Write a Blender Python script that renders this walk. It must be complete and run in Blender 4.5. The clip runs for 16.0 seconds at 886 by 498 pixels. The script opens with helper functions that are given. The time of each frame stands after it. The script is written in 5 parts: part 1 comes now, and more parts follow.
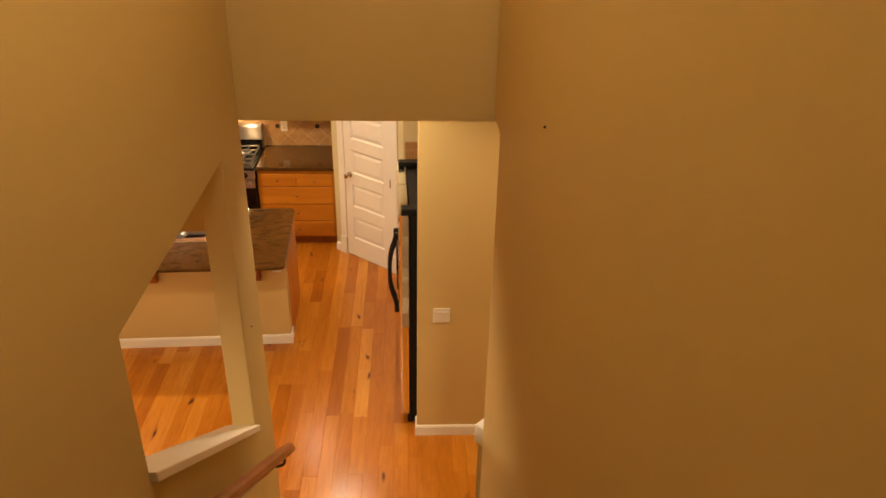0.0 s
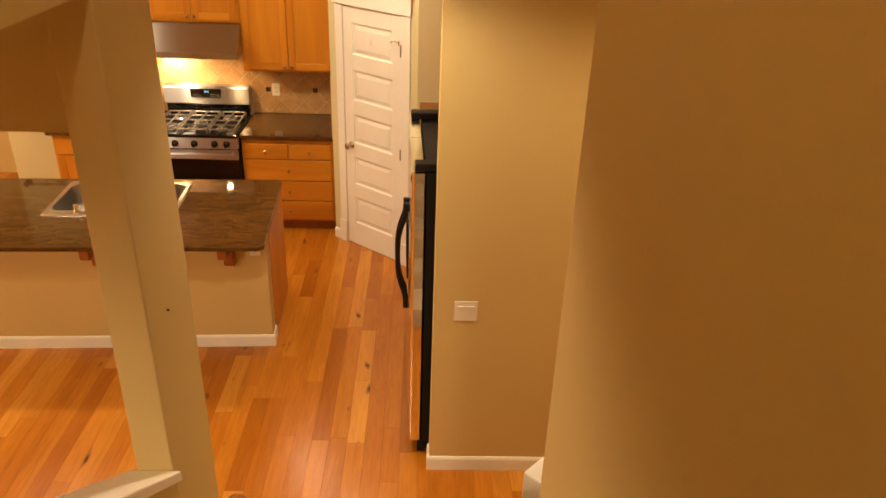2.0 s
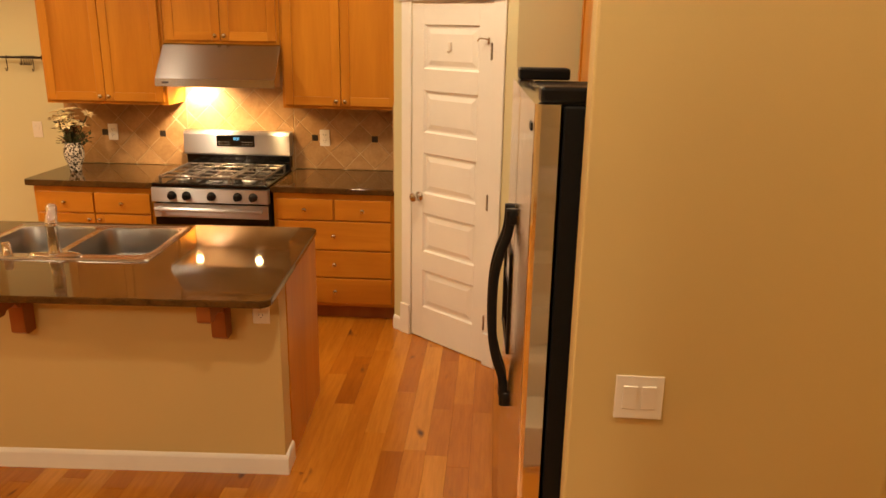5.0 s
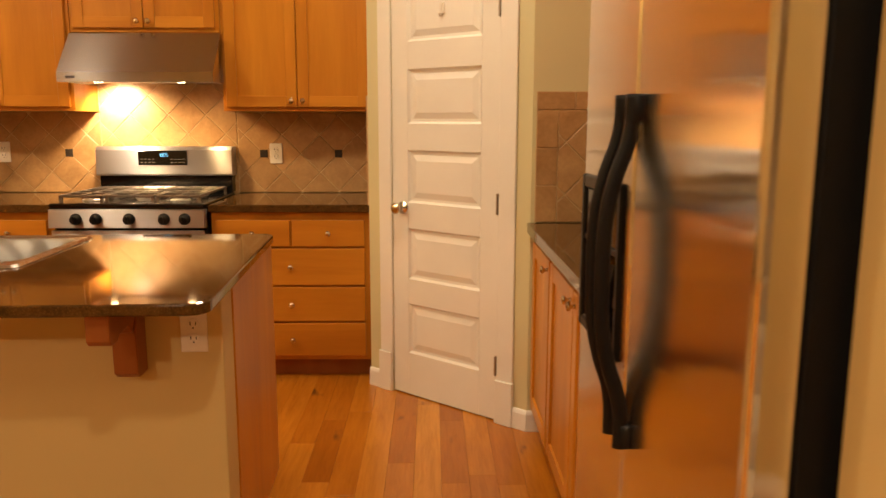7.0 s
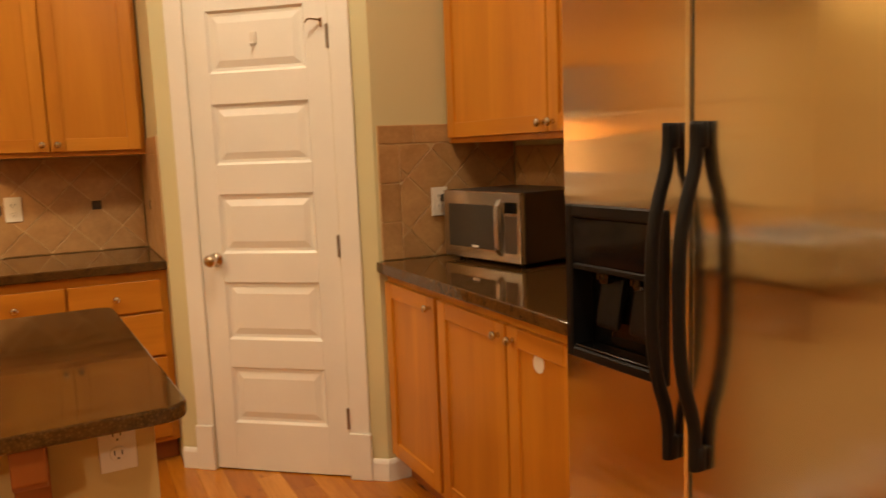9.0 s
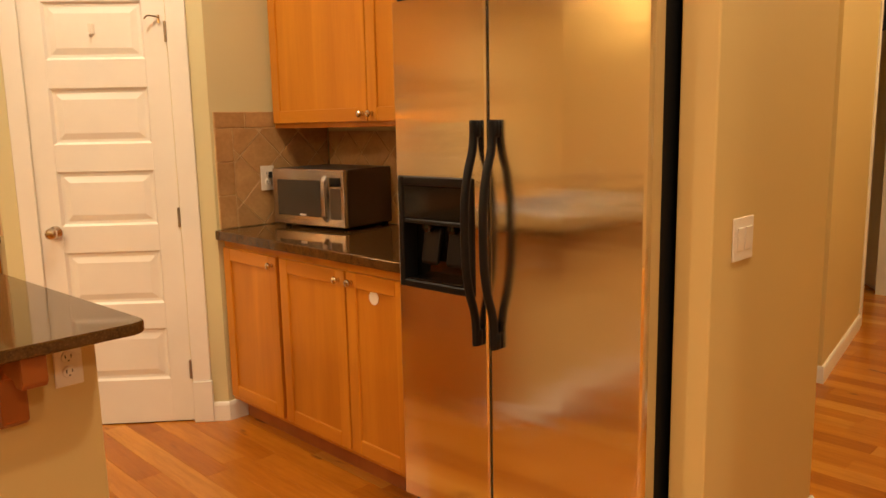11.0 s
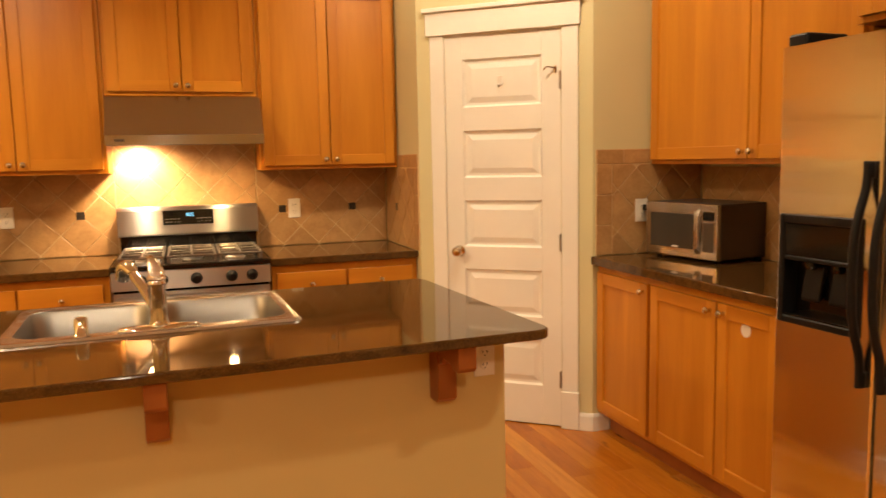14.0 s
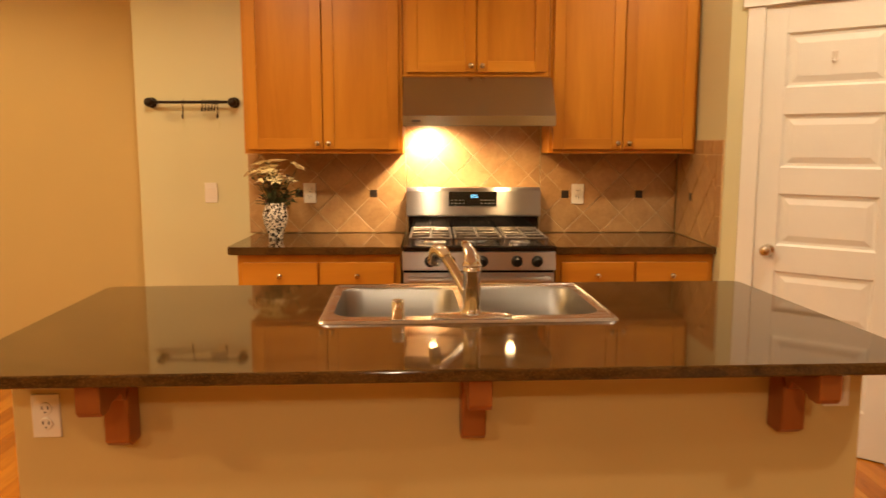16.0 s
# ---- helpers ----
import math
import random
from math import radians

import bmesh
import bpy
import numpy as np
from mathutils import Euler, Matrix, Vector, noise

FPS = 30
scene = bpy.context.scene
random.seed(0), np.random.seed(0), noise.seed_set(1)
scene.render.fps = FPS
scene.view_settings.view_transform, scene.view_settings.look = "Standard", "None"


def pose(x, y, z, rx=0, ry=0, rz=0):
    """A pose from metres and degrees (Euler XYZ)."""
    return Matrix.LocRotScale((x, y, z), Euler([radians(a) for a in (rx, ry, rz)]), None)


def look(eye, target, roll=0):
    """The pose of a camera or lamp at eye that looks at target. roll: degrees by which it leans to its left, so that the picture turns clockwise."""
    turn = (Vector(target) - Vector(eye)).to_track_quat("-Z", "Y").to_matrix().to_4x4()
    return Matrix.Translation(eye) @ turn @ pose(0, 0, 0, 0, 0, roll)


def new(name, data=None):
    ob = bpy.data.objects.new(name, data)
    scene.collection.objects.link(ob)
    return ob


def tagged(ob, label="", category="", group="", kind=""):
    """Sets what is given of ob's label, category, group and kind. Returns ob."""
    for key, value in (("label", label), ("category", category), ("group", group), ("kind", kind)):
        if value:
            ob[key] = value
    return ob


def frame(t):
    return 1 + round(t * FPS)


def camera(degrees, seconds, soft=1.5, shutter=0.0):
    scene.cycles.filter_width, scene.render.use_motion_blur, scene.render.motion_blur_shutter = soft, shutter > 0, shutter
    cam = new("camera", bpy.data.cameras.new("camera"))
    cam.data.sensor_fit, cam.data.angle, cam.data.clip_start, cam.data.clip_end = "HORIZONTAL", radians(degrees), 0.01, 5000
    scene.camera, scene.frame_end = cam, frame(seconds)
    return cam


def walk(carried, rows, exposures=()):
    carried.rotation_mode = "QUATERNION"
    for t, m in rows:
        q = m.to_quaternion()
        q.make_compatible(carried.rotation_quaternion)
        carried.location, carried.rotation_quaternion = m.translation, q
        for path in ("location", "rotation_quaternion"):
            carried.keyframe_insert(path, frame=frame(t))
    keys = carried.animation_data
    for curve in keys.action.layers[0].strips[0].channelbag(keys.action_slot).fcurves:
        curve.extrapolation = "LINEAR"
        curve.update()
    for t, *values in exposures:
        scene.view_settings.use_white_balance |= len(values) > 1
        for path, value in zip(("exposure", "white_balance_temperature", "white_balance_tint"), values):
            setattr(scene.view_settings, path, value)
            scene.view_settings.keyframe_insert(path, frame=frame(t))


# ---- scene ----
cam = camera(60.3, 16.0, shutter=0.3)
PATH = [
    (0, (0.485, -0.607, 3.92), (0.57, 1.153, 2.975), 1.2),
    (0.5, (0.417, -0.355, 3.709), (0.473, 1.399, 2.749), -1.1),
    (1, (0.449, -0.073, 3.513), (0.528, 1.699, 2.59), 2.3),
    (1.5, (0.432, 0.201, 3.301), (0.55, 1.977, 2.388), -0.4),
    (2, (0.452, 0.476, 3.121), (0.515, 2.25, 2.199), 2.0),
    (2.5, (0.414, 0.72, 2.89), (0.482, 2.476, 1.934), 0.3),
    (3, (0.412, 0.987, 2.696), (0.354, 2.775, 1.803), 0.6),
    (3.5, (0.39, 1.253, 2.495), (0.446, 3.084, 1.692), 0.0),
    (4, (0.387, 1.536, 2.268), (0.274, 3.388, 1.521), 0.4),
    (4.5, (0.335, 1.768, 2.084), (0.265, 3.644, 1.394), -0.1),
    (5, (0.317, 2.029, 1.938), (0.193, 3.943, 1.371), 0.9),
    (5.2, (0.314, 2.108, 1.888), (0.218, 4.032, 1.349), -0.4),
    (7.3, (-0.11, 3.102, 1.318), (-0.077, 5.074, 0.989), 0.2),
    (7.5, (-0.202, 3.187, 1.32), (-0.189, 5.159, 0.986), 0.4),
    (8, (-0.41, 3.295, 1.361), (-0.405, 5.269, 1.035), -0.4),
    (8.5, (-0.539, 3.347, 1.367), (-0.068, 5.269, 1.073), -0.7),
    (9, (-0.691, 3.298, 1.354), (0.194, 5.072, 1.091), -2.2),
    (9.5, (-0.843, 3.157, 1.366), (0.347, 4.749, 1.144), -1.2),
    (9.7, (-0.901, 3.098, 1.37), (0.372, 4.623, 1.137), -1.8),
    (11.8, (-1.391, 2.812, 1.381), (-0.007, 4.214, 1.035), -0.9),
    (12, (-1.397, 2.787, 1.392), (-0.045, 4.223, 1.058), -1.0),
    (12.5, (-1.424, 2.742, 1.395), (-0.24, 4.333, 1.138), -0.9),
    (13, (-1.462, 2.712, 1.409), (-0.465, 4.429, 1.165), -0.8),
    (13.5, (-1.493, 2.7, 1.408), (-0.671, 4.506, 1.159), -0.3),
    (14, (-1.519, 2.714, 1.414), (-0.885, 4.597, 1.182), -1.2),
    (14.5, (-1.551, 2.758, 1.409), (-1.101, 4.689, 1.147), -0.5),
    (15, (-1.593, 2.808, 1.411), (-1.271, 4.763, 1.139), -0.1),
    (15.5, (-1.647, 2.899, 1.412), (-1.449, 4.87, 1.141), -0.4),
    (16, (-1.722, 2.967, 1.419), (-1.7, 4.949, 1.151), -0.0),
]
EXPOSURES = [(0, -0.9), (1.5, -0.84), (2.5, -0.82), (5, -0.92), (7.5, -1.02), (8.5, -1.12), (9, -1.12), (9.7, -0.97), (12, -0.7), (12.5, -0.68), (14, -0.8), (16, -0.92)]
walk(cam, [(t, look(eye, target, roll)) for t, eye, target, roll in PATH], EXPOSURES)

# world, lights -------------------------------------------------------------
WARM = (1.0, 0.765, 0.50)
HALL_WARM = (1.0, 0.68, 0.34)
world = bpy.data.worlds.new("world")
scene.world = world
world.use_nodes = True
world.node_tree.nodes["Background"].inputs[0].default_value = (0.35, 0.45, 0.7, 1)
world.node_tree.nodes["Background"].inputs[1].default_value = 0.12

CEIL = 2.88
# Out of view: the first four follow shadows and glare, the rest are added.
DOWNLIGHTS = [(-0.68, 6.7), (-0.25, 5.62), (-2.6, 5.45), (-0.05, 3.25), (-1.7, 0.6), (-3.6, 0.9), (2.4, 3.2), (4.6, 3.2), (-4.9, 6.4), (-4.9, 4.5), (-4.9, 2.6)]
POWER = [13, 50, 78, 52, 100, 64, 55, 60, 76, 72, 72]


def lamp(name, kind, at, energy, size=0.1, color=WARM, target=None, spot=None):
    data = bpy.data.lights.new(name, kind)
    data.energy, data.color = energy, color
    if kind == "AREA":
        data.shape, data.size = "DISK", size
    else:
        data.shadow_soft_size = size
    if spot:
        data.spot_size, data.spot_blend = radians(spot), 0.8 if kind == "SPOT" and energy < 130 else 0.45
    ob = new(name, data)
    ob.matrix_world = look(at, target or (at[0], at[1] + 0.001, at[2] - 1))
    return ob


for (x, y), p in zip(DOWNLIGHTS, POWER):
    lamp("unseen_downlight_lamp", "SPOT", (x, y, CEIL - 0.03), p * 3.2, 0.08, HALL_WARM if x > 1 or x < -4 else WARM, None, 164)
# Point lamp with no fixture, added out of view to light the stairwell walls.
lamp("stair_fill_lamp", "POINT", (0.52, 0.9, 5.05), 82, 0.12, WARM)
# Third spot without a lens, added for the glow on the tiled wall.
lamp("hood_lamp", "SPOT", (-1.765, 7.275, 1.515), 100, 0.03, (1.0, 0.72, 0.46), (-1.75, 7.40, 1.22), 155)
for x in (-1.73, -1.305):
    lamp("hood_lamp", "SPOT", (x, 7.06, 1.518), 34, 0.02, (1.0, 0.63, 0.27), None, 168)

# materials -----------------------------------------------------------------


def material(name, rough=0.5, metal=0.0):
    m = bpy.data.materials.new(name)
    m.use_nodes = True
    b = m.node_tree.nodes["Principled BSDF"]
    b.inputs["Roughness"].default_value = rough
    b.inputs["Metallic"].default_value = metal
    return m, m.node_tree.nodes, m.node_tree.links, b


def coords(nodes, links, scale=(1, 1, 1), per_object=0.0):
    tc = nodes.new("ShaderNodeTexCoord")
    mp = nodes.new("ShaderNodeMapping")
    mp.inputs["Scale"].default_value = scale
    links.new(tc.outputs["Object"], mp.inputs["Vector"])
    if per_object:
        info = nodes.new("ShaderNodeObjectInfo")
        mul = nodes.new("ShaderNodeMath")
        mul.operation = "MULTIPLY"
        mul.inputs[1].default_value = per_object
        links.new(info.outputs["Random"], mul.inputs[0])
        links.new(mul.outputs[0], mp.inputs["Location"])
    return mp.outputs["Vector"]


def noise_tex(nodes, links, vec, scale, detail=4.0, rough=0.55, distort=0.0):
    n = nodes.new("ShaderNodeTexNoise")
    n.inputs["Scale"].default_value = scale
    n.inputs["Detail"].default_value = detail
    n.inputs["Roughness"].default_value = rough
    n.inputs["Distortion"].default_value = distort
    links.new(vec, n.inputs["Vector"])
    return n.outputs["Fac"]


def ramp(nodes, links, fac, stops):
    r = nodes.new("ShaderNodeValToRGB")
    while len(r.color_ramp.elements) < len(stops):
        r.color_ramp.elements.new(0.5)
    for e, (p, c) in zip(r.color_ramp.elements, stops):
        e.position, e.color = p, (*c, 1)
    links.new(fac, r.inputs["Fac"])
    return r.outputs["Color"]


def mix(nodes, links, a, b, fac, mode="MIX"):
    m = nodes.new("ShaderNodeMix")
    m.data_type, m.blend_type = "RGBA", mode
    for sock, v in ((m.inputs[6], a), (m.inputs[7], b), (m.inputs[0], fac)):
        if hasattr(v, "is_linked"):
            links.new(v, sock)
        else:
            sock.default_value = (*v, 1) if isinstance(v, tuple) else v
    return m.outputs[2]


def bump(nodes, links, b, height, strength=0.2, distance=0.002):
    n = nodes.new("ShaderNodeBump")
    n.inputs["Strength"].default_value = strength
    n.inputs["Distance"].default_value = distance
    links.new(height, n.inputs["Height"])
    links.new(n.outputs["Normal"], b.inputs["Normal"])


def rough_from(nodes, links, b, fac, lo, hi):
    r = nodes.new("ShaderNodeMapRange")
    r.inputs["To Min"].default_value, r.inputs["To Max"].default_value = lo, hi
    links.new(fac, r.inputs["Value"])
    links.new(r.outputs["Result"], b.inputs["Roughness"])


def plain(name, color, rough=0.5, metal=0.0, vary=0.06, scale=6.0, relief=0.0, fine=90.0):
    m, n, l, b = material(name, rough, metal)
    v = coords(n, l)
    f = noise_tex(n, l, v, scale)
    lo = tuple(c * (1 - vary) for c in color)
    hi = tuple(min(1, c * (1 + vary)) for c in color)
    l.new(ramp(n, l, f, [(0.3, lo), (0.7, hi)]), b.inputs["Base Color"])
    rough_from(n, l, b, f, max(0.02, rough - 0.06), min(1, rough + 0.06))
    if relief:
        bump(n, l, b, noise_tex(n, l, v, fine, 3), relief, 0.002)
    return m


def wall_paint(name, color):
    m, n, l, b = material(name, 0.6)
    v = coords(n, l)
    big = noise_tex(n, l, v, 1.1, 3)
    lo = tuple(c * 0.95 for c in color)
    l.new(ramp(n, l, big, [(0.3, lo), (0.7, color)]), b.inputs["Base Color"])
    peel = noise_tex(n, l, v, 140, 2, 0.5)
    knock = noise_tex(n, l, v, 36, 2, 0.5)
    bump(n, l, b, mix(n, l, peel, knock, 0.5), 0.25, 0.0015)
    rough_from(n, l, b, big, 0.52, 0.66)
    return m


def wood(name, dark, light, along="z", rough=0.3, per_object=30.0):
    m, n, l, b = material(name, rough)
    s = {"z": (9, 9, 0.9), "x": (0.9, 9, 9), "y": (9, 0.9, 9)}[along]
    v = coords(n, l, s, per_object)
    fibre = noise_tex(n, l, v, 7, 6, 0.65, 0.3)
    cloud = noise_tex(n, l, v, 0.7, 3, 0.5, 0.6)
    c1 = ramp(n, l, cloud, [(0.3, dark), (0.7, light)])
    c2 = ramp(n, l, fibre, [(0.35, tuple(c * 0.86 for c in dark)), (0.65, light)])
    l.new(mix(n, l, c1, c2, 0.12), b.inputs["Base Color"])
    rough_from(n, l, b, fibre, rough - 0.06, rough + 0.1)
    b.inputs["Specular IOR Level"].default_value = 0.35
    bump(n, l, b, fibre, 0.06, 0.001)
    return m


def floor_wood():
    m, n, l, b = material("oak_floor", 0.22)
    v = coords(n, l, (10, 0.8, 10), 40.0)
    fibre = noise_tex(n, l, v, 6, 6, 0.7, 0.5)
    cloud = noise_tex(n, l, v, 0.8, 3, 0.5, 1.0)
    geo = n.new("ShaderNodeNewGeometry")
    info = n.new("ShaderNodeObjectInfo")
    add = n.new("ShaderNodeMath")
    add.operation = "ADD"
    l.new(geo.outputs["Random Per Island"], add.inputs[0])
    l.new(info.outputs["Random"], add.inputs[1])
    frac = n.new("ShaderNodeMath")
    frac.operation = "FRACT"
    l.new(add.outputs[0], frac.inputs[0])
    tone = ramp(n, l, frac.outputs[0], [(0.0, (0.39, 0.125, 0.008)), (0.2, (0.49, 0.172, 0.012)), (0.75, (0.57, 0.222, 0.019)), (1.0, (0.66, 0.30, 0.04))])
    grain = ramp(n, l, fibre, [(0.3, (0.72, 0.66, 0.6)), (0.6, (1.0, 1.0, 1.0))])
    shade = ramp(n, l, cloud, [(0.3, (0.85, 0.82, 0.78)), (0.7, (1.0, 1.0, 1.0))])
    c = mix(n, l, tone, grain, 0.7, "MULTIPLY")
    c = mix(n, l, c, shade, 1.0, "MULTIPLY")
    knots = noise_tex(n, l, coords(n, l, (4.5, 1.6, 4.5), 9.0), 2.2, 2, 0.5)
    kmask = ramp(n, l, knots, [(0.70, (0, 0, 0)), (0.78, (1, 1, 1))])
    c = mix(n, l, c, (0.09, 0.035, 0.012), kmask)
    l.new(c, b.inputs["Base Color"])
    rough_from(n, l, b, cloud, 0.17, 0.28)
    bump(n, l, b, fibre, 0.05, 0.001)
    return m


def granite():
    m, n, l, b = material("brown_granite", 0.08)
    v = coords(n, l)
    veins = noise_tex(n, l, coords(n, l, (0.55, 1.5, 1)), 13, 8, 0.78, 0.9)
    speck = n.new("ShaderNodeTexVoronoi")
    speck.inputs["Scale"].default_value = 160
    l.new(v, speck.inputs["Vector"])
    base = ramp(n, l, veins, [(0.25, (0.022, 0.011, 0.004)), (0.42, (0.06, 0.028, 0.0065)), (0.56, (0.13, 0.062, 0.014)), (0.75, (0.05, 0.026, 0.008))])
    dots = ramp(n, l, speck.outputs["Distance"], [(0.0, (0.22, 0.125, 0.05)), (0.25, (0.08, 0.045, 0.02)), (0.6, (0.015, 0.009, 0.005))])
    l.new(mix(n, l, base, dots, 0.35), b.inputs["Base Color"])
    rough_from(n, l, b, veins, 0.02, 0.08)
    b.inputs["Specular IOR Level"].default_value = 0.42
    return m


def brushed_steel(name, along, color=(0.56, 0.55, 0.53), rough=0.26, wave=0.0, axis="Z", stretch=0.85):
    m, n, l, b = material(name, rough, 1.0)
    s = {"x": (1, 220, 220), "y": (220, 1, 220), "z": (220, 220, 1)}[along]
    f = noise_tex(n, l, coords(n, l, s), 1.5, 4, 0.6)
    l.new(ramp(n, l, f, [(0.2, tuple(c * 0.97 for c in color)), (0.8, color)]), b.inputs["Base Color"])
    rough_from(n, l, b, f, rough - 0.01, rough + 0.015)
    b.inputs["Anisotropic"].default_value = stretch
    tan = n.new("ShaderNodeTangent")
    tan.direction_type, tan.axis = "RADIAL", axis
    l.new(tan.outputs[0], b.inputs["Tangent"])
    if wave:
        soft = noise_tex(n, l, coords(n, l, (1.0, 0.8, 6.0)), 1.7, 2, 0.4)
        bump(n, l, b, soft, wave, 0.02)
    else:
        bump(n, l, b, f, 0.004, 0.0005)
    return m


def stone_tile(name, dark, light):
    m, n, l, b = material(name, 0.42)
    v = coords(n, l, (1, 1, 1), 20.0)
    cloud = noise_tex(n, l, v, 9, 6, 0.65, 0.8)
    fine = noise_tex(n, l, v, 60, 3)
    info = n.new("ShaderNodeObjectInfo")
    tone = ramp(n, l, info.outputs["Random"], [(0.0, (0.82, 0.8, 0.78)), (1.0, (1.0, 1.0, 1.0))])
    c = ramp(n, l, cloud, [(0.3, dark), (0.7, light)])
    c = mix(n, l, c, tone, 1.0, "MULTIPLY")
    l.new(mix(n, l, c, ramp(n, l, fine, [(0.35, (0.85, 0.83, 0.8)), (0.6, (1, 1, 1))]), 0.6, "MULTIPLY"), b.inputs["Base Color"])
    rough_from(n, l, b, cloud, 0.32, 0.52)
    bump(n, l, b, fine, 0.12, 0.001)
    return m


def glow(name, color, strength):
    m, n, l, b = material(name, 0.4)
    b.inputs["Base Color"].default_value = (*color, 1)
    b.inputs["Emission Color"].default_value = (*color, 1)
    b.inputs["Emission Strength"].default_value = strength
    return m


PAINT = wall_paint("beige_wall_paint", (0.60, 0.452, 0.186))
PAINT_KITCHEN = wall_paint("pale_green_wall_paint", (0.63, 0.585, 0.34))
CEILING_PAINT = wall_paint("ceiling_paint", (0.80, 0.77, 0.70))
WHITE = plain("white_gloss_paint", (0.80, 0.785, 0.72), 0.32, 0, 0.03, 4, 0.04, 40)
MAPLE = wood("maple_upright", (0.43, 0.153, 0.011), (0.60, 0.250, 0.024), "z")
MAPLE_X = wood("maple_level_x", (0.43, 0.153, 0.011), (0.60, 0.250, 0.024), "x")
MAPLE_Y = wood("maple_level_y", (0.43, 0.153, 0.011), (0.60, 0.250, 0.024), "y")
# Darker maple of the corbels and toe kicks.
MAPLE_DARK = wood("darker_maple", (0.25, 0.072, 0.014), (0.36, 0.12, 0.024), "z", 0.35)
RAIL_WOOD = wood("handrail_wood", (0.19, 0.062, 0.018), (0.31, 0.115, 0.036), "y", 0.3)
FLOOR = floor_wood()
GRANITE = granite()
STEEL = brushed_steel("brushed_steel_level", "x", (0.57, 0.57, 0.575), 0.2, 0.0, "X", 0.95)
STEEL_RANGE = brushed_steel("range_steel", "x", (0.54, 0.54, 0.54), 0.33, 0.0, "X", 0.97)
STEEL_FRIDGE = brushed_steel("fridge_steel", "y", (0.86, 0.85, 0.83), 0.12, 0.09, 'Z', 1.0)
# Bowl copy of the deck steel, darkened in colour for the shade inside.
STEEL_BOWL_SHADED = brushed_steel("shaded_bowl_steel", "x", (0.30, 0.295, 0.285), 0.30)
STEEL_DECK = brushed_steel("sink_deck_steel", "x", (0.64, 0.635, 0.62), 0.27, 0.0, "Z", 0.2)
CHROME = plain("chrome", (0.75, 0.73, 0.7), 0.08, 1.0, 0.02)
NICKEL = plain("satin_nickel", (0.68, 0.62, 0.52), 0.16, 1.0, 0.03)
BLACK = plain("black_plastic", (0.006, 0.006, 0.006), 0.4, 0, 0.1, 30, 0.05, 300)
BLACK_GLOSS = plain("black_enamel", (0.004, 0.004, 0.004), 0.1, 0, 0.05)
BLACK_TEXTURED = plain("black_textured_steel", (0.006, 0.006, 0.006), 0.55, 0, 0.15, 40, 0.2, 500)
for m in (BLACK, BLACK_TEXTURED):
    m.node_tree.nodes["Principled BSDF"].inputs["Specular IOR Level"].default_value = 0.22
IRON = plain("cast_iron", (0.07, 0.06, 0.05), 0.3, 0.3, 0.15, 60, 0.2, 400)
BRONZE = plain("dark_bronze", (0.03, 0.02, 0.015), 0.35, 0.7, 0.1)
TILE = stone_tile("travertine_tile", (0.41, 0.225, 0.085), (0.56, 0.345, 0.145))
ACCENT = plain("dark_accent_tile", (0.045, 0.035, 0.028), 0.3, 0.3, 0.3, 80, 0.3, 200)
GROUT = plain("sand_grout", (0.57, 0.41, 0.22), 0.8, 0, 0.08, 30, 0.2, 200)
IVORY = plain("ivory_plastic", (0.76, 0.71, 0.62), 0.35, 0, 0.02)
DARK_GAP = plain("dark_gap", (0.02, 0.014, 0.01), 0.8)
CARPET = plain("stair_carpet", (0.42, 0.34, 0.24), 0.95, 0, 0.12, 60, 0.6, 300)
STEEL_CASE = plain("grey_painted_steel", (0.10, 0.085, 0.07), 0.35, 0.6, 0.08)
WINDOW = plain("smoked_glass", (0.06, 0.052, 0.042), 0.16, 0.2, 0.08)
HINGE = plain("hinge_steel", (0.34, 0.29, 0.22), 0.35, 0.8, 0.08)
MARK = plain("grey_print", (0.28, 0.26, 0.23), 0.5, 0, 0.05)
DISPLAY = glow("clock_display", (0.15, 0.55, 1.0), 2.5)
LENS = glow("lamp_lens", (1.0, 0.78, 0.5), 14.0)
LENS_HOOD = glow("hood_lamp_lens", (1.0, 0.78, 0.45), 25.0)

# mesh helpers --------------------------------------------------------------
ORIGIN = {}


def thing(name, label, category, at=(0, 0, 0), group="", kind=""):
    e = new(name)
    e.empty_display_size = 0.1
    e.location = at
    ORIGIN[e] = Matrix.Translation(at)
    return tagged(e, label, category, group, kind)


def mesh_from(bm, name):
    me = bpy.data.meshes.new(name)
    bm.normal_update()
    bm.to_mesh(me)
    bm.free()
    return me


def part(name, bm, mat, parent=None, label="", smooth=False):
    """One mesh, in the world's coordinates, under a thing or a part."""
    me = mesh_from(bm, name) if isinstance(bm, bmesh.types.BMesh) else bm
    if mat and not me.materials:
        me.materials.append(mat)
    if smooth:
        for p in me.polygons:
            p.use_smooth = True
    ob = new(name, me)
    if parent:
        ob.parent = parent
        if parent in ORIGIN:
            ob.matrix_parent_inverse = ORIGIN[parent].inverted()
    if label:
        ob["label"] = label
    return ob


def structure(name, bm, mat, label, category):
    return tagged(part(name, bm, mat), label, category, kind="structure")


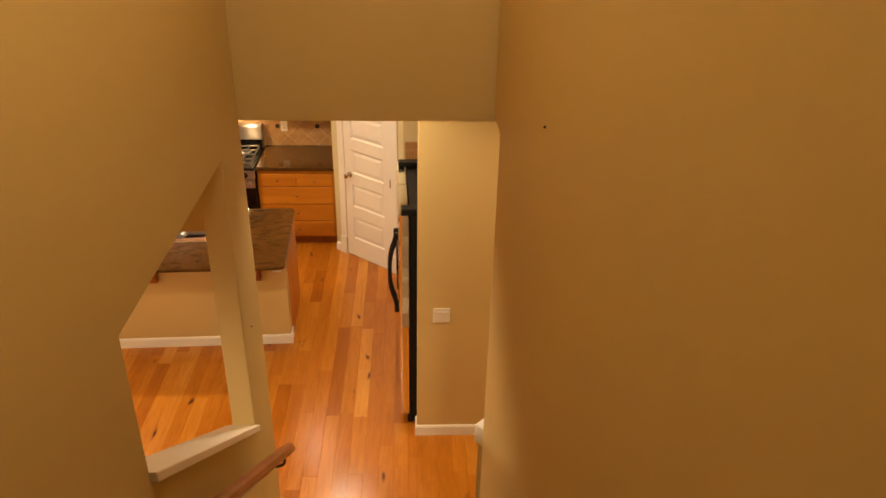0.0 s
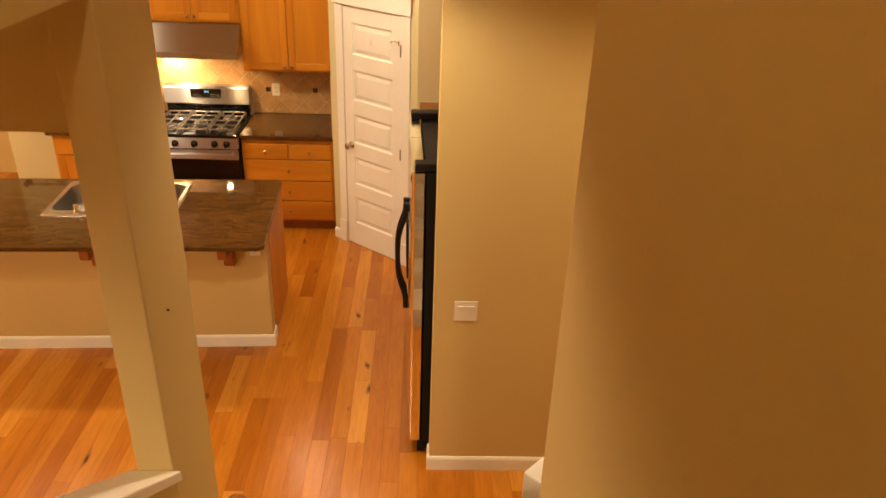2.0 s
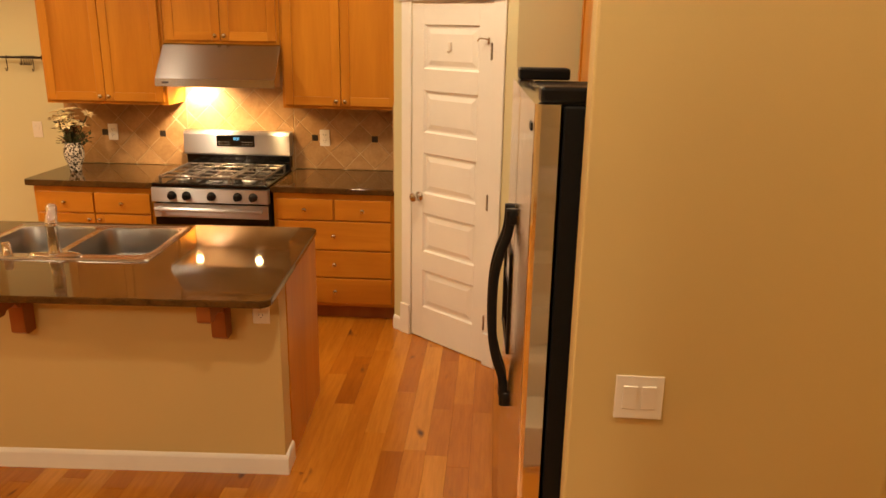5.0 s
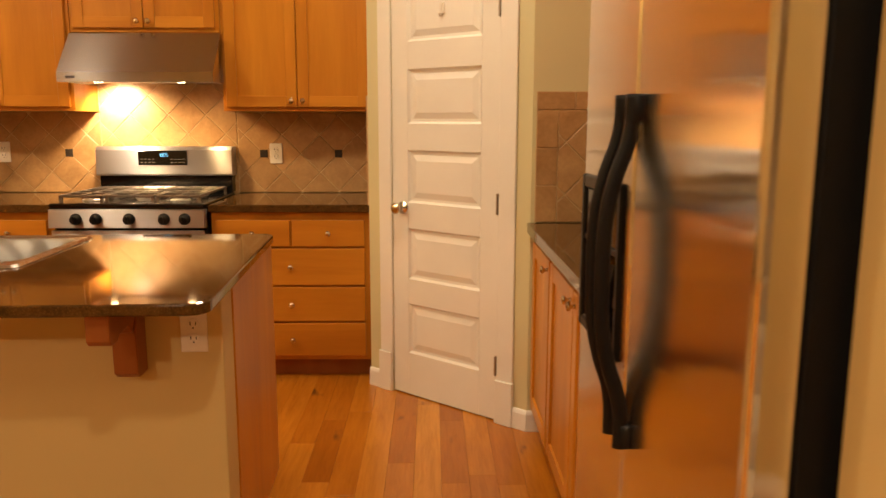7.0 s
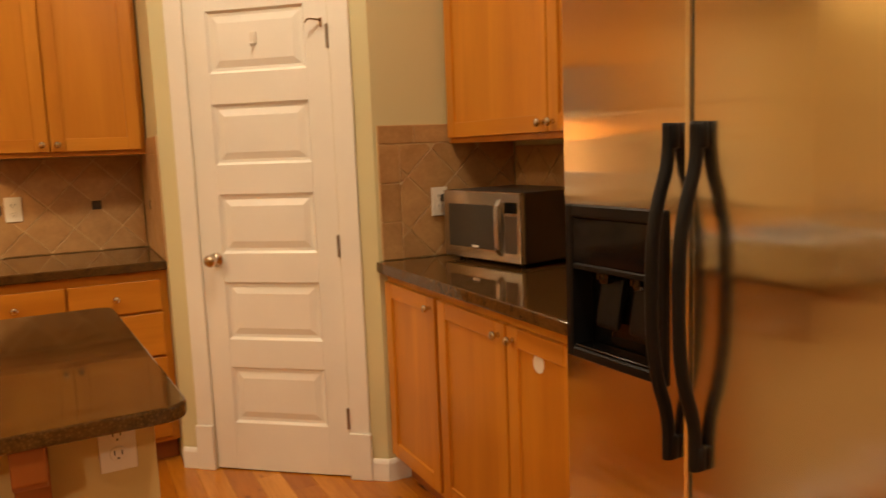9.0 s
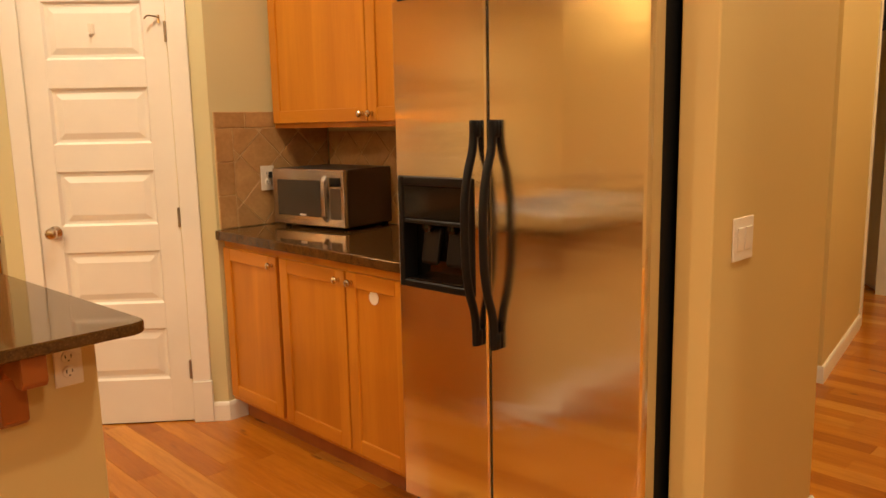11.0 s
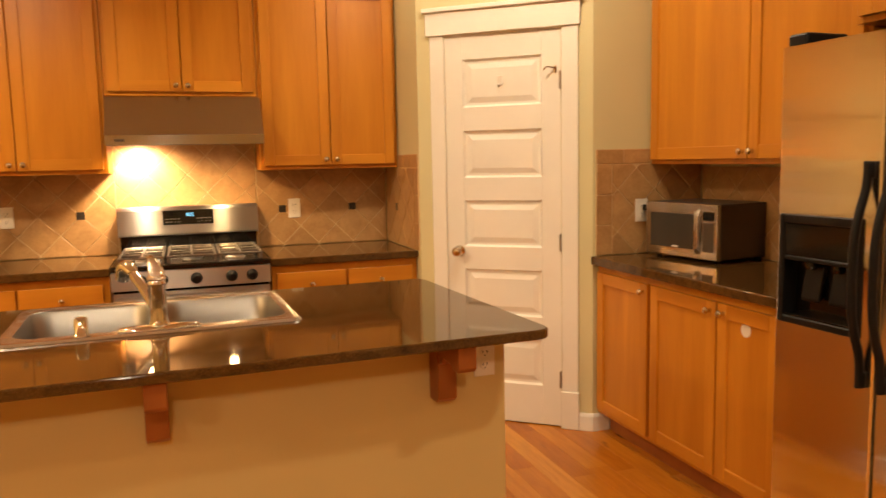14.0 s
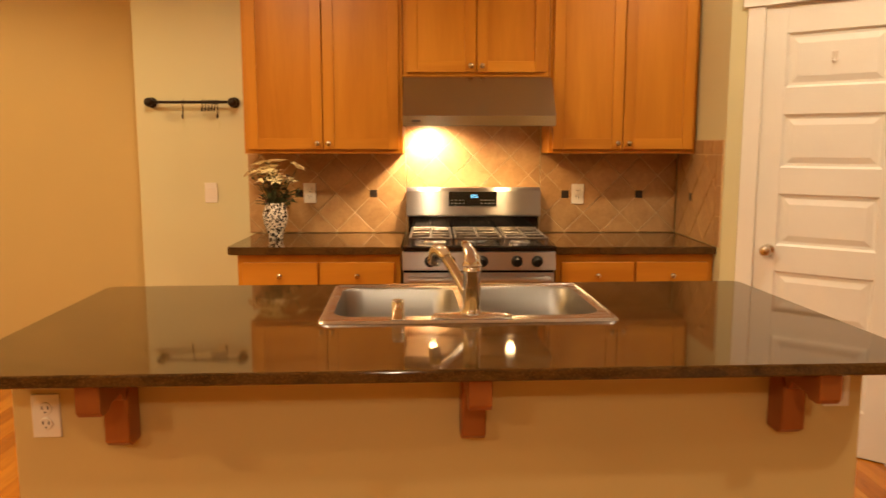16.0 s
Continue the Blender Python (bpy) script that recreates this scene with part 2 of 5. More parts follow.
def box(bm, x0, y0, z0, x1, y1, z1, b=0.0, seg=1, m=None):
    x0, x1 = min(x0, x1), max(x0, x1)
    y0, y1 = min(y0, y1), max(y0, y1)
    z0, z1 = min(z0, z1), max(z0, z1)
    t = bmesh.new()
    v = [t.verts.new((x, y, z)) for z in (z0, z1) for y in (y0, y1) for x in (x0, x1)]
    for f in ((0, 2, 3, 1), (4, 5, 7, 6), (0, 1, 5, 4), (2, 6, 7, 3), (0, 4, 6, 2), (1, 3, 7, 5)):
        t.faces.new([v[i] for i in f])
    if b > 0:
        b = min(b, 0.49 * min(x1 - x0, y1 - y0, z1 - z0))
        bmesh.ops.bevel(t, geom=list(t.edges), offset=b, segments=seg, affect="EDGES", profile=0.5)
    join(bm, t, m)
    return bm


def join(bm, t, m=None):
    """Adds the bmesh t, moved by m, to bm."""
    if m is not None:
        bmesh.ops.transform(t, matrix=m, verts=list(t.verts))
    me = bpy.data.meshes.new("tmp")
    t.to_mesh(me)
    t.free()
    bm.from_mesh(me)
    bpy.data.meshes.remove(me)
    return bm


def B(*a, **k):
    return box(bmesh.new(), *a, **k)


def prism(bm, outline, a0, a1, axis="x", b=0.0, m=None, seg=2):
    """An outline of (u, v) pairs drawn out along axis from a0 to a1."""
    t = bmesh.new()
    put = {"x": lambda a, u, v: (a, u, v), "y": lambda a, u, v: (u, a, v), "z": lambda a, u, v: (u, v, a)}[axis]
    lo = [t.verts.new(put(a0, u, v)) for u, v in outline]
    hi = [t.verts.new(put(a1, u, v)) for u, v in outline]
    n = len(outline)
    t.faces.new(lo[::-1])
    t.faces.new(hi)
    for i in range(n):
        t.faces.new((lo[i], lo[(i + 1) % n], hi[(i + 1) % n], hi[i]))
    bmesh.ops.recalc_face_normals(t, faces=list(t.faces))
    if b:
        bmesh.ops.bevel(t, geom=list(t.edges), offset=b, segments=seg, affect="EDGES", profile=0.5)
    return join(bm, t, m)


def lathe(bm, profile, at, axis="z", seg=20, m=None):
    """A profile of (radius, height) pairs turned about an axis through at."""
    t = bmesh.new()
    rings = []
    for r, h in profile:
        ring = []
        for i in range(seg):
            a = 2 * math.pi * i / seg
            c, s = r * math.cos(a), r * math.sin(a)
            p = {"z": (c, s, h), "y": (c, h, s), "x": (h, c, s)}[axis]
            ring.append(t.verts.new(p))
        rings.append(ring)
    for p, q in zip(rings, rings[1:]):
        for i in range(seg):
            t.faces.new((p[i], p[(i + 1) % seg], q[(i + 1) % seg], q[i]))
    t.faces.new(rings[0][::-1])
    t.faces.new(rings[-1])
    bmesh.ops.recalc_face_normals(t, faces=list(t.faces))
    bmesh.ops.translate(t, vec=at, verts=list(t.verts))
    return join(bm, t, m)


def tube(bm, pts, r, seg=12, flat=1.0, m=None):
    """A round bar along the points; flat squashes it across the second axis."""
    t = bmesh.new()
    pts = [Vector(p) for p in pts]
    rs = r if isinstance(r, (list, tuple)) else [r] * len(pts)
    rings = []
    side = None
    for i, p in enumerate(pts):
        d = (pts[min(i + 1, len(pts) - 1)] - pts[max(i - 1, 0)]).normalized()
        if side is None:
            side = d.cross(Vector((0, 0, 1)) if abs(d.z) < 0.9 else Vector((0, 1, 0))).normalized()
        side = (side - d * side.dot(d)).normalized()
        up = d.cross(side)
        rings.append([t.verts.new(p + rs[i] * (math.cos(a) * side + flat * math.sin(a) * up)) for a in (2 * math.pi * j / seg for j in range(seg))])
    for p, q in zip(rings, rings[1:]):
        for j in range(seg):
            t.faces.new((p[j], p[(j + 1) % seg], q[(j + 1) % seg], q[j]))
    t.faces.new(rings[0][::-1])
    t.faces.new(rings[-1])
    bmesh.ops.recalc_face_normals(t, faces=list(t.faces))
    return join(bm, t, m)


def smooth_pts(pts, n=6):
    """A rounded run through the points."""
    pts = [Vector(p) for p in pts]
    out = []
    for i in range(len(pts) - 1):
        a, b, c, d = pts[max(i - 1, 0)], pts[i], pts[i + 1], pts[min(i + 2, len(pts) - 1)]
        for j in range(n):
            s = j / n
            out.append(0.5 * ((2 * b) + (c - a) * s + (2 * a - 5 * b + 4 * c - d) * s * s + (3 * b - a - 3 * c + d) * s ** 3))
    out.append(pts[-1])
    return out


# structure -----------------------------------------------------------------
BACK = 7.42
LEFT = -3.43
FAR_X, FAR_Y = -5.1, 8.05
SIDE_X = -0.30
DIAG_A, DIAG_B = (SIDE_X, 6.71), (0.42, 6.10)
FR_WALL = 1.07
SW_Y = 3.765

structure("floor", B(-5.2, -1.7, -0.12, 6.6, 8.2, -0.012), DARK_GAP, "dark subfloor under the boards", "floor")

w = B(-2.80, BACK, 0, -0.14, BACK + 0.15, CEIL)
structure("wall_north", box(w, LEFT, BACK, 0, -2.80, BACK + 0.15, CEIL), PAINT_KITCHEN, "pale green painted kitchen wall behind the range", "wall")
structure("wall_west", B(FAR_X - 0.12, -1.6, 0, FAR_X, FAR_Y, CEIL), PAINT, "warm beige painted wall", "wall")
structure("wall_north_far", B(FAR_X - 0.12, FAR_Y, 0, -3.2, FAR_Y + 0.12, CEIL), PAINT, "warm beige painted wall past the kitchen", "wall")
structure("wall_north_return", B(LEFT, BACK + 0.15, 0, LEFT + 0.12, FAR_Y, CEIL), PAINT, "short beige return wall", "wall")
structure("wall_pantry_side", B(SIDE_X, DIAG_A[1], 0, SIDE_X + 0.12, BACK, CEIL), PAINT_KITCHEN, "short painted return wall beside the range counter", "wall")
structure("wall_east_return", B(0.42, 6.10, 0, FR_WALL, 6.22, CEIL), PAINT_KITCHEN, "short painted wall beside the pantry door", "wall")
structure("wall_east", B(FR_WALL, 3.868, 0, FR_WALL + 0.12, 6.22, CEIL), PAINT_KITCHEN, "painted wall behind the refrigerator", "wall")
w = B(0.53, SW_Y, 0, 1.32, 3.868, CEIL, 0.006, 3)
structure("wall_switch", w, PAINT, "beige wall end beside the refrigerator", "wall")
structure("wall_hall_1", box(B(1.2, 3.868, 0, 1.32, 4.04, CEIL), 1.19, 4.04, 0, 1.95, 4.16, CEIL), PAINT, "beige hallway wall", "wall")
HALL_M = pose(2.80, 4.245, 0, 0, 0, 9.5)
structure("wall_hall_2", box(B(2.802, 4.36, 0, 2.92, 6.0, CEIL), 0, 0, 0, 1.28, 0.118, CEIL, 0, 1, HALL_M), PAINT, "beige hallway wall", "wall")
structure("wall_hall_back", B(1.83, 4.16, 0, 1.95, 6.0, CEIL), PAINT, "beige hallway wall", "wall")
structure("wall_hall_south", B(0.97, 2.30, 0, 6.5, 2.43, CEIL), PAINT, "beige hallway wall", "wall")
structure("wall_hall_end", B(6.4, 2.43, 0, 6.52, 6.0, CEIL), PAINT, "beige wall at the end of the hallway", "wall")
structure("wall_hall_north", B(2.0, 6.0, 0, 6.5, 6.12, CEIL), PAINT, "beige hallway wall", "wall")
structure("wall_south", B(-5.2, -1.72, 0, -0.32, -1.6, CEIL), PAINT, "beige painted wall", "wall")

UP = 5.4
# stair walls: the west one with a window-like opening over a sloped cap
KX0, KX1 = -0.32, -0.22
OPEN0, POST0, POST1 = 0.945, 2.09, 2.43
HEAD = 2.85


def cap_z(y):
    return 1.60 + (2.05 - y) * 0.73


w = B(KX0, -3.2, 0, KX1, OPEN0, UP)
box(w, KX0, OPEN0, HEAD, KX1, POST0, UP)
prism(w, [(OPEN0, 0), (POST0, 0), (POST0, cap_z(POST0) - 0.04), (OPEN0, cap_z(OPEN0) - 0.04)], KX0, KX1, "x")
structure("wall_stair_west", w, PAINT, "beige stair wall with an opening above a sloped cap", "wall")
structure("wall_stair_post", B(KX0, POST0, 0, KX1, POST1, UP, 0.004, 2), PAINT, "beige square post at the foot of the stairs", "wall")
w = B(KX0, 2.432, 2.89, 0.97, 2.55, UP)
structure("wall_stair_header", w, PAINT, "beige header wall over the stairs", "wall")
structure("wall_beam_west", B(FAR_X, POST0 + 0.004, 2.55, KX0, POST1, CEIL), PAINT, "dropped beige beam beside the stairs", "wall")
w = prism(bmesh.new(), [(-3.2, 0), (2.20, 0), (2.20, 2.905), (2.432, 2.905), (2.432, UP), (-3.2, UP)], 0.83, 0.97, "x", 0.03, None, 8)
structure("wall_stair_east", w, PAINT, "beige stair wall with a rounded end", "wall")
structure("wall_stair_south", B(-0.36, -3.3, 0, 0.97, -3.2, UP), PAINT, "beige wall at the head of the stairs", "wall")
structure("ceiling_stair", B(-0.4, -3.3, UP, 1.0, 2.6, UP + 0.1), CEILING_PAINT, "white painted ceiling over the stairs", "ceiling")
w = B(-5.2, 2.52, CEIL, 6.6, FAR_Y + 0.1, CEIL + 0.1)
box(w, -5.2, -1.7, CEIL, KX0, 2.52, CEIL + 0.1)
box(w, 0.97, 2.3, CEIL, 6.6, 2.52, CEIL + 0.1)
structure("ceiling", w, CEILING_PAINT, "pale painted kitchen ceiling", "ceiling")

# built-in parts ------------------------------------------------------------


def frame_door(parent, x0, x1, z0, z1, m, knob=None, mat=None, rail=None, name="door"):
    """A flat-panel door on the local plane y = 0, its face towards -y."""
    t, s = 0.02, 0.058
    d = part(name, box(bmesh.new(), x0 + s - 0.004, 0.009, z0 + s - 0.004, x1 - s + 0.004, t - 0.002, z1 - s + 0.004, 0, 1, m), mat or MAPLE, parent)
    for a, b in ((x0, x0 + s), (x1 - s, x1)):
        part("stile", box(bmesh.new(), a, 0, z0, b, t, z1, 0.0025, 1, m), mat or MAPLE, d)
    for a, b in ((z0, z0 + s), (z1 - s, z1)):
        part("rail", box(bmesh.new(), x0 + s, 0.0005, a, x1 - s, t, b, 0.002, 1, m), rail or MAPLE_X, d)
    if knob:
        knob_at(d, *knob, m)
    return d


def knob_at(parent, x, z, m):
    bm = lathe(bmesh.new(), [(0.009, 0.0), (0.0065, -0.004), (0.006, -0.012), (0.013, -0.017), (0.015, -0.022), (0.012, -0.027), (0.004, -0.029)], (x, 0, z), "y", 16, m)
    part("knob", bm, NICKEL, parent, "satin nickel knob", True)


def drawer_front(parent, x0, x1, z0, z1, m, knobs=(0.5,), rail=None):
    bm = box(bmesh.new(), x0, 0, z0, x1, 0.02, z1, 0.004, 2, m)
    d = part("drawer_front", bm, rail or MAPLE_X, parent)
    for k in knobs:
        knob_at(d, x0 + (x1 - x0) * k, (z0 + z1) / 2, m)
    return d


def carcass(parent, x0, x1, z0, z1, depth, m, toe=False, dark=None):
    """The box of a cabinet behind local y = 0.021, with a face frame and, below, a toe kick."""
    bm = bmesh.new()
    box(bm, x0, 0.021, z0, x1, depth, z1, 0.0015, 1, m)
    part("body", bm, MAPLE, parent)
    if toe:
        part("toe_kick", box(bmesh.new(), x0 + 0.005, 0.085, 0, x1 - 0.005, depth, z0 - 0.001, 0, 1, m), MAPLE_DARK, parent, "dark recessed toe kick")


def slab(bm, x0, y0, x1, y1, z0, z1, r=0.0, corners=(), b=0.006):
    """A worktop with some of its corners rounded: 0 front left, 1 front right, 2 back right, 3 back left."""
    pts = []
    for i, (x, y, a) in enumerate(((x0, y0, 180), (x1, y0, 270), (x1, y1, 0), (x0, y1, 90))):
        if i in corners:
            cx, cy = x + (r if i in (0, 3) else -r), y + (r if i in (0, 1) else -r)
            pts += [(cx + r * math.cos(radians(a + 90 * j / 8)), cy + r * math.sin(radians(a + 90 * j / 8))) for j in range(9)]
        else:
            pts.append((x, y))
    t = bmesh.new()
    lo = [t.verts.new((*p, z0)) for p in pts]
    hi = [t.verts.new((*p, z1)) for p in pts]
    n = len(pts)
    t.faces.new(lo[::-1])
    t.faces.new(hi)
    for i in range(n):
        t.faces.new((lo[i], lo[(i + 1) % n], hi[(i + 1) % n], hi[i]))
    e = [e for e in t.edges if abs(e.verts[0].co.z - e.verts[1].co.z) < 1e-6]
    bmesh.ops.bevel(t, geom=e, offset=b, segments=3, affect="EDGES", profile=0.5)
    return join(bm, t)


# pantry wall with its door ---------------------------------------------------
DIAG_TURN = math.atan2(DIAG_B[1] - DIAG_A[1], DIAG_B[0] - DIAG_A[0])
DC, DS = math.cos(DIAG_TURN), math.sin(DIAG_TURN)
DM = pose(*DIAG_A, 0, 0, 0, math.degrees(DIAG_TURN))
DL = math.hypot(DIAG_B[0] - DIAG_A[0], DIAG_B[1] - DIAG_A[1])
D0, D1 = 0.158, 0.782
w = box(bmesh.new(), 0.0, 0, 0, D0, 0.12, CEIL, 0, 1, DM)
box(w, D1, 0, 0, DL, 0.12, CEIL, 0, 1, DM)
box(w, D0, 0, 2.062, D1, 0.12, CEIL, 0, 1, DM)
structure("wall_pantry", w, PAINT_KITCHEN, "pale painted diagonal pantry wall", "wall")
structure("wall_pantry_back", B(SIDE_X + 0.12, 7.3, 0, FR_WALL, 7.42, CEIL), PAINT, "plain wall inside the pantry", "wall")
structure("wall_pantry_east", B(0.95, 6.22, 0, FR_WALL, 7.3, CEIL), PAINT, "plain wall inside the pantry", "wall")


def panel_door(name, label, w_, h, m, panels, hinge_x, knob_x, mats=WHITE):
    """A moulded door leaf on local x 0..w_, face towards -y, with raised panels given as (z0, z1)."""
    d = tagged(new(name), label, "door", kind="structure")
    d.empty_display_size = 0.1
    st = 0.1
    bm = bmesh.new()
    box(bm, 0, 0, 0.006, st, 0.035, h, 0.002, 1, m)
    box(bm, w_ - st, 0, 0.006, w_, 0.035, h, 0.002, 1, m)
    zs = [0.006] + [z for p in sorted(panels) for z in p] + [h]
    for a, b in zip(zs[::2], zs[1::2]):
        box(bm, st, 0.0003, a, w_ - st, 0.035, b, 0, 1, m)
    leaf = part("leaf", bm, mats, d)
    for a, b in panels:
        t = bmesh.new()
        rings = []
        for inset, y in ((0.0, 0.0005), (0.010, 0.011), (0.022, 0.012), (0.050, 0.004)):
            rings.append([t.verts.new(p) for p in ((st + inset, y, a + inset), (w_ - st - inset, y, a + inset), (w_ - st - inset, y, b - inset), (st + inset, y, b - inset))])
        for p, q in zip(rings, rings[1:]):
            for i in range(4):
                t.faces.new((p[i], p[(i + 1) % 4], q[(i + 1) % 4], q[i]))
        t.faces.new(rings[-1])
        bk = [t.verts.new((x, 0.034, z)) for x, z in ((st, a), (w_ - st, a), (w_ - st, b), (st, b))]
        t.faces.new(bk[::-1])
        bmesh.ops.recalc_face_normals(t, faces=list(t.faces))
        part("panel", join(bmesh.new(), t, m), mats, leaf)
    for z in (0.26, 0.98, 1.80):
        t = box(bmesh.new(), hinge_x - 0.010, -0.016, z - 0.045, hinge_x + 0.001, -0.001, z + 0.045, 0.002, 1, m)
        part("hinge", t, HINGE, d, "small satin steel hinge")
    k = lathe(bmesh.new(), [(0.030, 0.0), (0.030, -0.006), (0.012, -0.010), (0.011, -0.030), (0.022, -0.040), (0.027, -0.052), (0.025, -0.062), (0.014, -0.070)], (knob_x, 0, 0.925), "y", 24, m)
    part("door_knob", k, NICKEL, d, "round satin nickel door knob", True)
    return d


PANELS = [(0.215, 0.462), (0.582, 0.829), (0.950, 1.197), (1.317, 1.564), (1.685, 1.932)]
door = panel_door("door_1", "closed white five-panel pantry door with nickel knob", D1 - D0, 2.052, DM @ pose(D0, 0.001, 0), PANELS, D1 - D0 + 0.003, 0.07)
hk = bmesh.new()
tube(hk, smooth_pts([(0.305, -0.003, 1.83), (0.305, -0.003, 1.80), (0.305, -0.012, 1.785), (0.305, -0.022, 1.795)]), 0.005, 8, 1, DM @ pose(D0, 0.001, 0))
box(hk, 0.292, -0.004, 1.792, 0.318, 0.006, 1.84, 0.003, 2, DM @ pose(D0, 0.001, 0))
part("hook", hk, IVORY, door, "small clear plastic stick-on hook")
st = tube(bmesh.new(), smooth_pts([(0.60, -0.006, 1.86), (0.56, -0.035, 1.865), (0.545, -0.04, 1.85)]), 0.004, 8, 1, DM @ pose(D0, 0.001, 0))
box(st, 0.592, -0.010, 1.835, 0.602, -0.001, 1.872, 0.002, 1, DM @ pose(D0, 0.001, 0))
part("hinge_stop", st, NICKEL, door, "hinge pin door stop with arm")

cs = box(bmesh.new(), D0 - 0.08, -0.011, 0.2, D0 + 0.001, 0.0, 2.06, 0.003, 1, DM)
structure("trim_casing_1", cs, WHITE, "white flat door casing", "trim")
cs = box(bmesh.new(), D1 + 0.004, -0.011, 0.2, D1 + 0.09, 0.0, 2.06, 0.003, 1, DM)
structure("trim_casing_2", cs, WHITE, "white flat door casing", "trim")
cs = box(bmesh.new(), D0 - 0.10, -0.020, 2.0605, D1 + 0.10, 0.0, 2.18, 0.003, 1, DM)
box(cs, D0 - 0.115, -0.034, 2.18, D1 + 0.115, 0.0, 2.205, 0.004, 1, DM)
structure("trim_head", cs, WHITE, "white head casing with a small cornice", "trim")
for i, (a, b) in enumerate(((D0 - 0.084, D0 - 0.002), (D1 + 0.002, D1 + 0.094))):
    structure("trim_plinth_%d" % (i + 1), box(bmesh.new(), a, -0.022, 0, b, 0.0, 0.2, 0.003, 1, DM), WHITE, "white plinth block under the casing", "trim")
structure("trim_jamb", box(box(bmesh.new(), D0 - 0.003, 0.002, 0, D0, 0.11, 2.06, 0, 1, DM), D1, 0.002, 0, D1 + 0.003, 0.11, 2.06, 0, 1, DM), WHITE, "white door jamb", "trim")
structure("trim_jamb_head", box(bmesh.new(), D0, 0.0005, 2.0535, D1, 0.11, 2.0615, 0, 1, DM), WHITE, "white door head jamb", "trim")
# Near-black strip painted for the shade in the gap under the door.
structure("trim_door_gap_shade", box(bmesh.new(), D0, 0.01, -0.011, D1, 0.11, 0.003, 0, 1, DM), DARK_GAP, "near-black strip for the shade under the pantry door", "trim")

BASE = [(0.0, 0.0), (-0.013, 0.0), (-0.013, 0.075), (-0.009, 0.086), (-0.004, 0.092), (0.0, 0.092)]


def baseboard(n, x0, y0, x1, y1):
    """A moulded board along a wall, standing out to the right of the way from the first point to the second."""
    dx, dy = x1 - x0, y1 - y0
    ln = math.hypot(dx, dy)
    m = pose(x0, y0, 0, 0, 0, math.degrees(math.atan2(dy, dx)))
    bm = prism(bmesh.new(), BASE, 0, ln, "x", 0, m)
    structure("baseboard_%d" % n, bm, WHITE, "white painted moulded baseboard", "baseboard")


baseboard(1, DIAG_A[0], DIAG_A[1], DIAG_A[0] + (D0 - 0.084) * DC, DIAG_A[1] + (D0 - 0.084) * DS)
baseboard(2, DIAG_A[0] + (D1 + 0.094) * DC, DIAG_A[1] + (D1 + 0.094) * DS, DIAG_B[0] + 0.004, DIAG_B[1] - 0.004)
baseboard(3, DIAG_B[0], DIAG_B[1], 0.52, DIAG_B[1])
baseboard(4, 0.53, 3.87, 0.53, SW_Y)
baseboard(5, 0.517, SW_Y, 1.333, SW_Y)
baseboard(6, 1.32, SW_Y - 0.013, 1.32, 4.04)
baseboard(7, 1.333, 4.04, 1.95, 4.04)
baseboard(8, 2.802, 6.0, 2.802, 4.232)
baseboard(9, 2.79, 4.243, 2.80 + 1.28 * math.cos(radians(9.5)), 4.245 + 1.28 * math.sin(radians(9.5)))
baseboard(14, LEFT, FAR_Y, LEFT, BACK)
baseboard(11, LEFT - 0.013, BACK, -2.75, BACK)
baseboard(12, 6.3, 2.43, 0.97, 2.43)

# stairs ----------------------------------------------------------------------
RISE, RUN, FOOT = 0.1882, 0.2525, 2.62
w = bmesh.new()
for i in range(17):
    y1 = FOOT - RUN * i
    z = RISE * (i + 1)
    box(w, KX1 + 0.002, y1 - RUN - 0.03, z - RISE * 1.0, 0.828, y1, z, 0.012, 2)
structure("stairs", w, CARPET, "carpeted straight flight of stairs", "stairs")
structure("floor_upper", B(KX1, -3.2, 2.95, 0.83, FOOT - RUN * 17, 3.198), CARPET, "carpeted landing at the head of the stairs", "floor")
structure("trim_stair_cap", prism(bmesh.new(), [(OPEN0, cap_z(OPEN0) - 0.038), (POST0, cap_z(POST0) - 0.038), (POST0, cap_z(POST0)), (OPEN0, cap_z(OPEN0))], KX0 - 0.022, KX1 + 0.022, "x", 0.004), WHITE, "cream painted sloped cap on the knee wall", "trim")
NM = pose(0.885, 2.345, 0, 0, 0, 45)
structure("wall_stair_stub", box(B(0.85, 2.2, 0, 0.95, 2.30, 1.22), -0.042, -0.042, 0, 0.042, 0.042, 1.219, 0.004, 2, NM), PAINT, "low beige wall end at the foot of the stairs", "wall")
structure("trim_stub_cap", box(bmesh.new(), -0.055, -0.055, 1.22, 0.055, 0.055, 1.335, 0.006, 2, NM), WHITE, "white painted block on the low wall end", "trim")


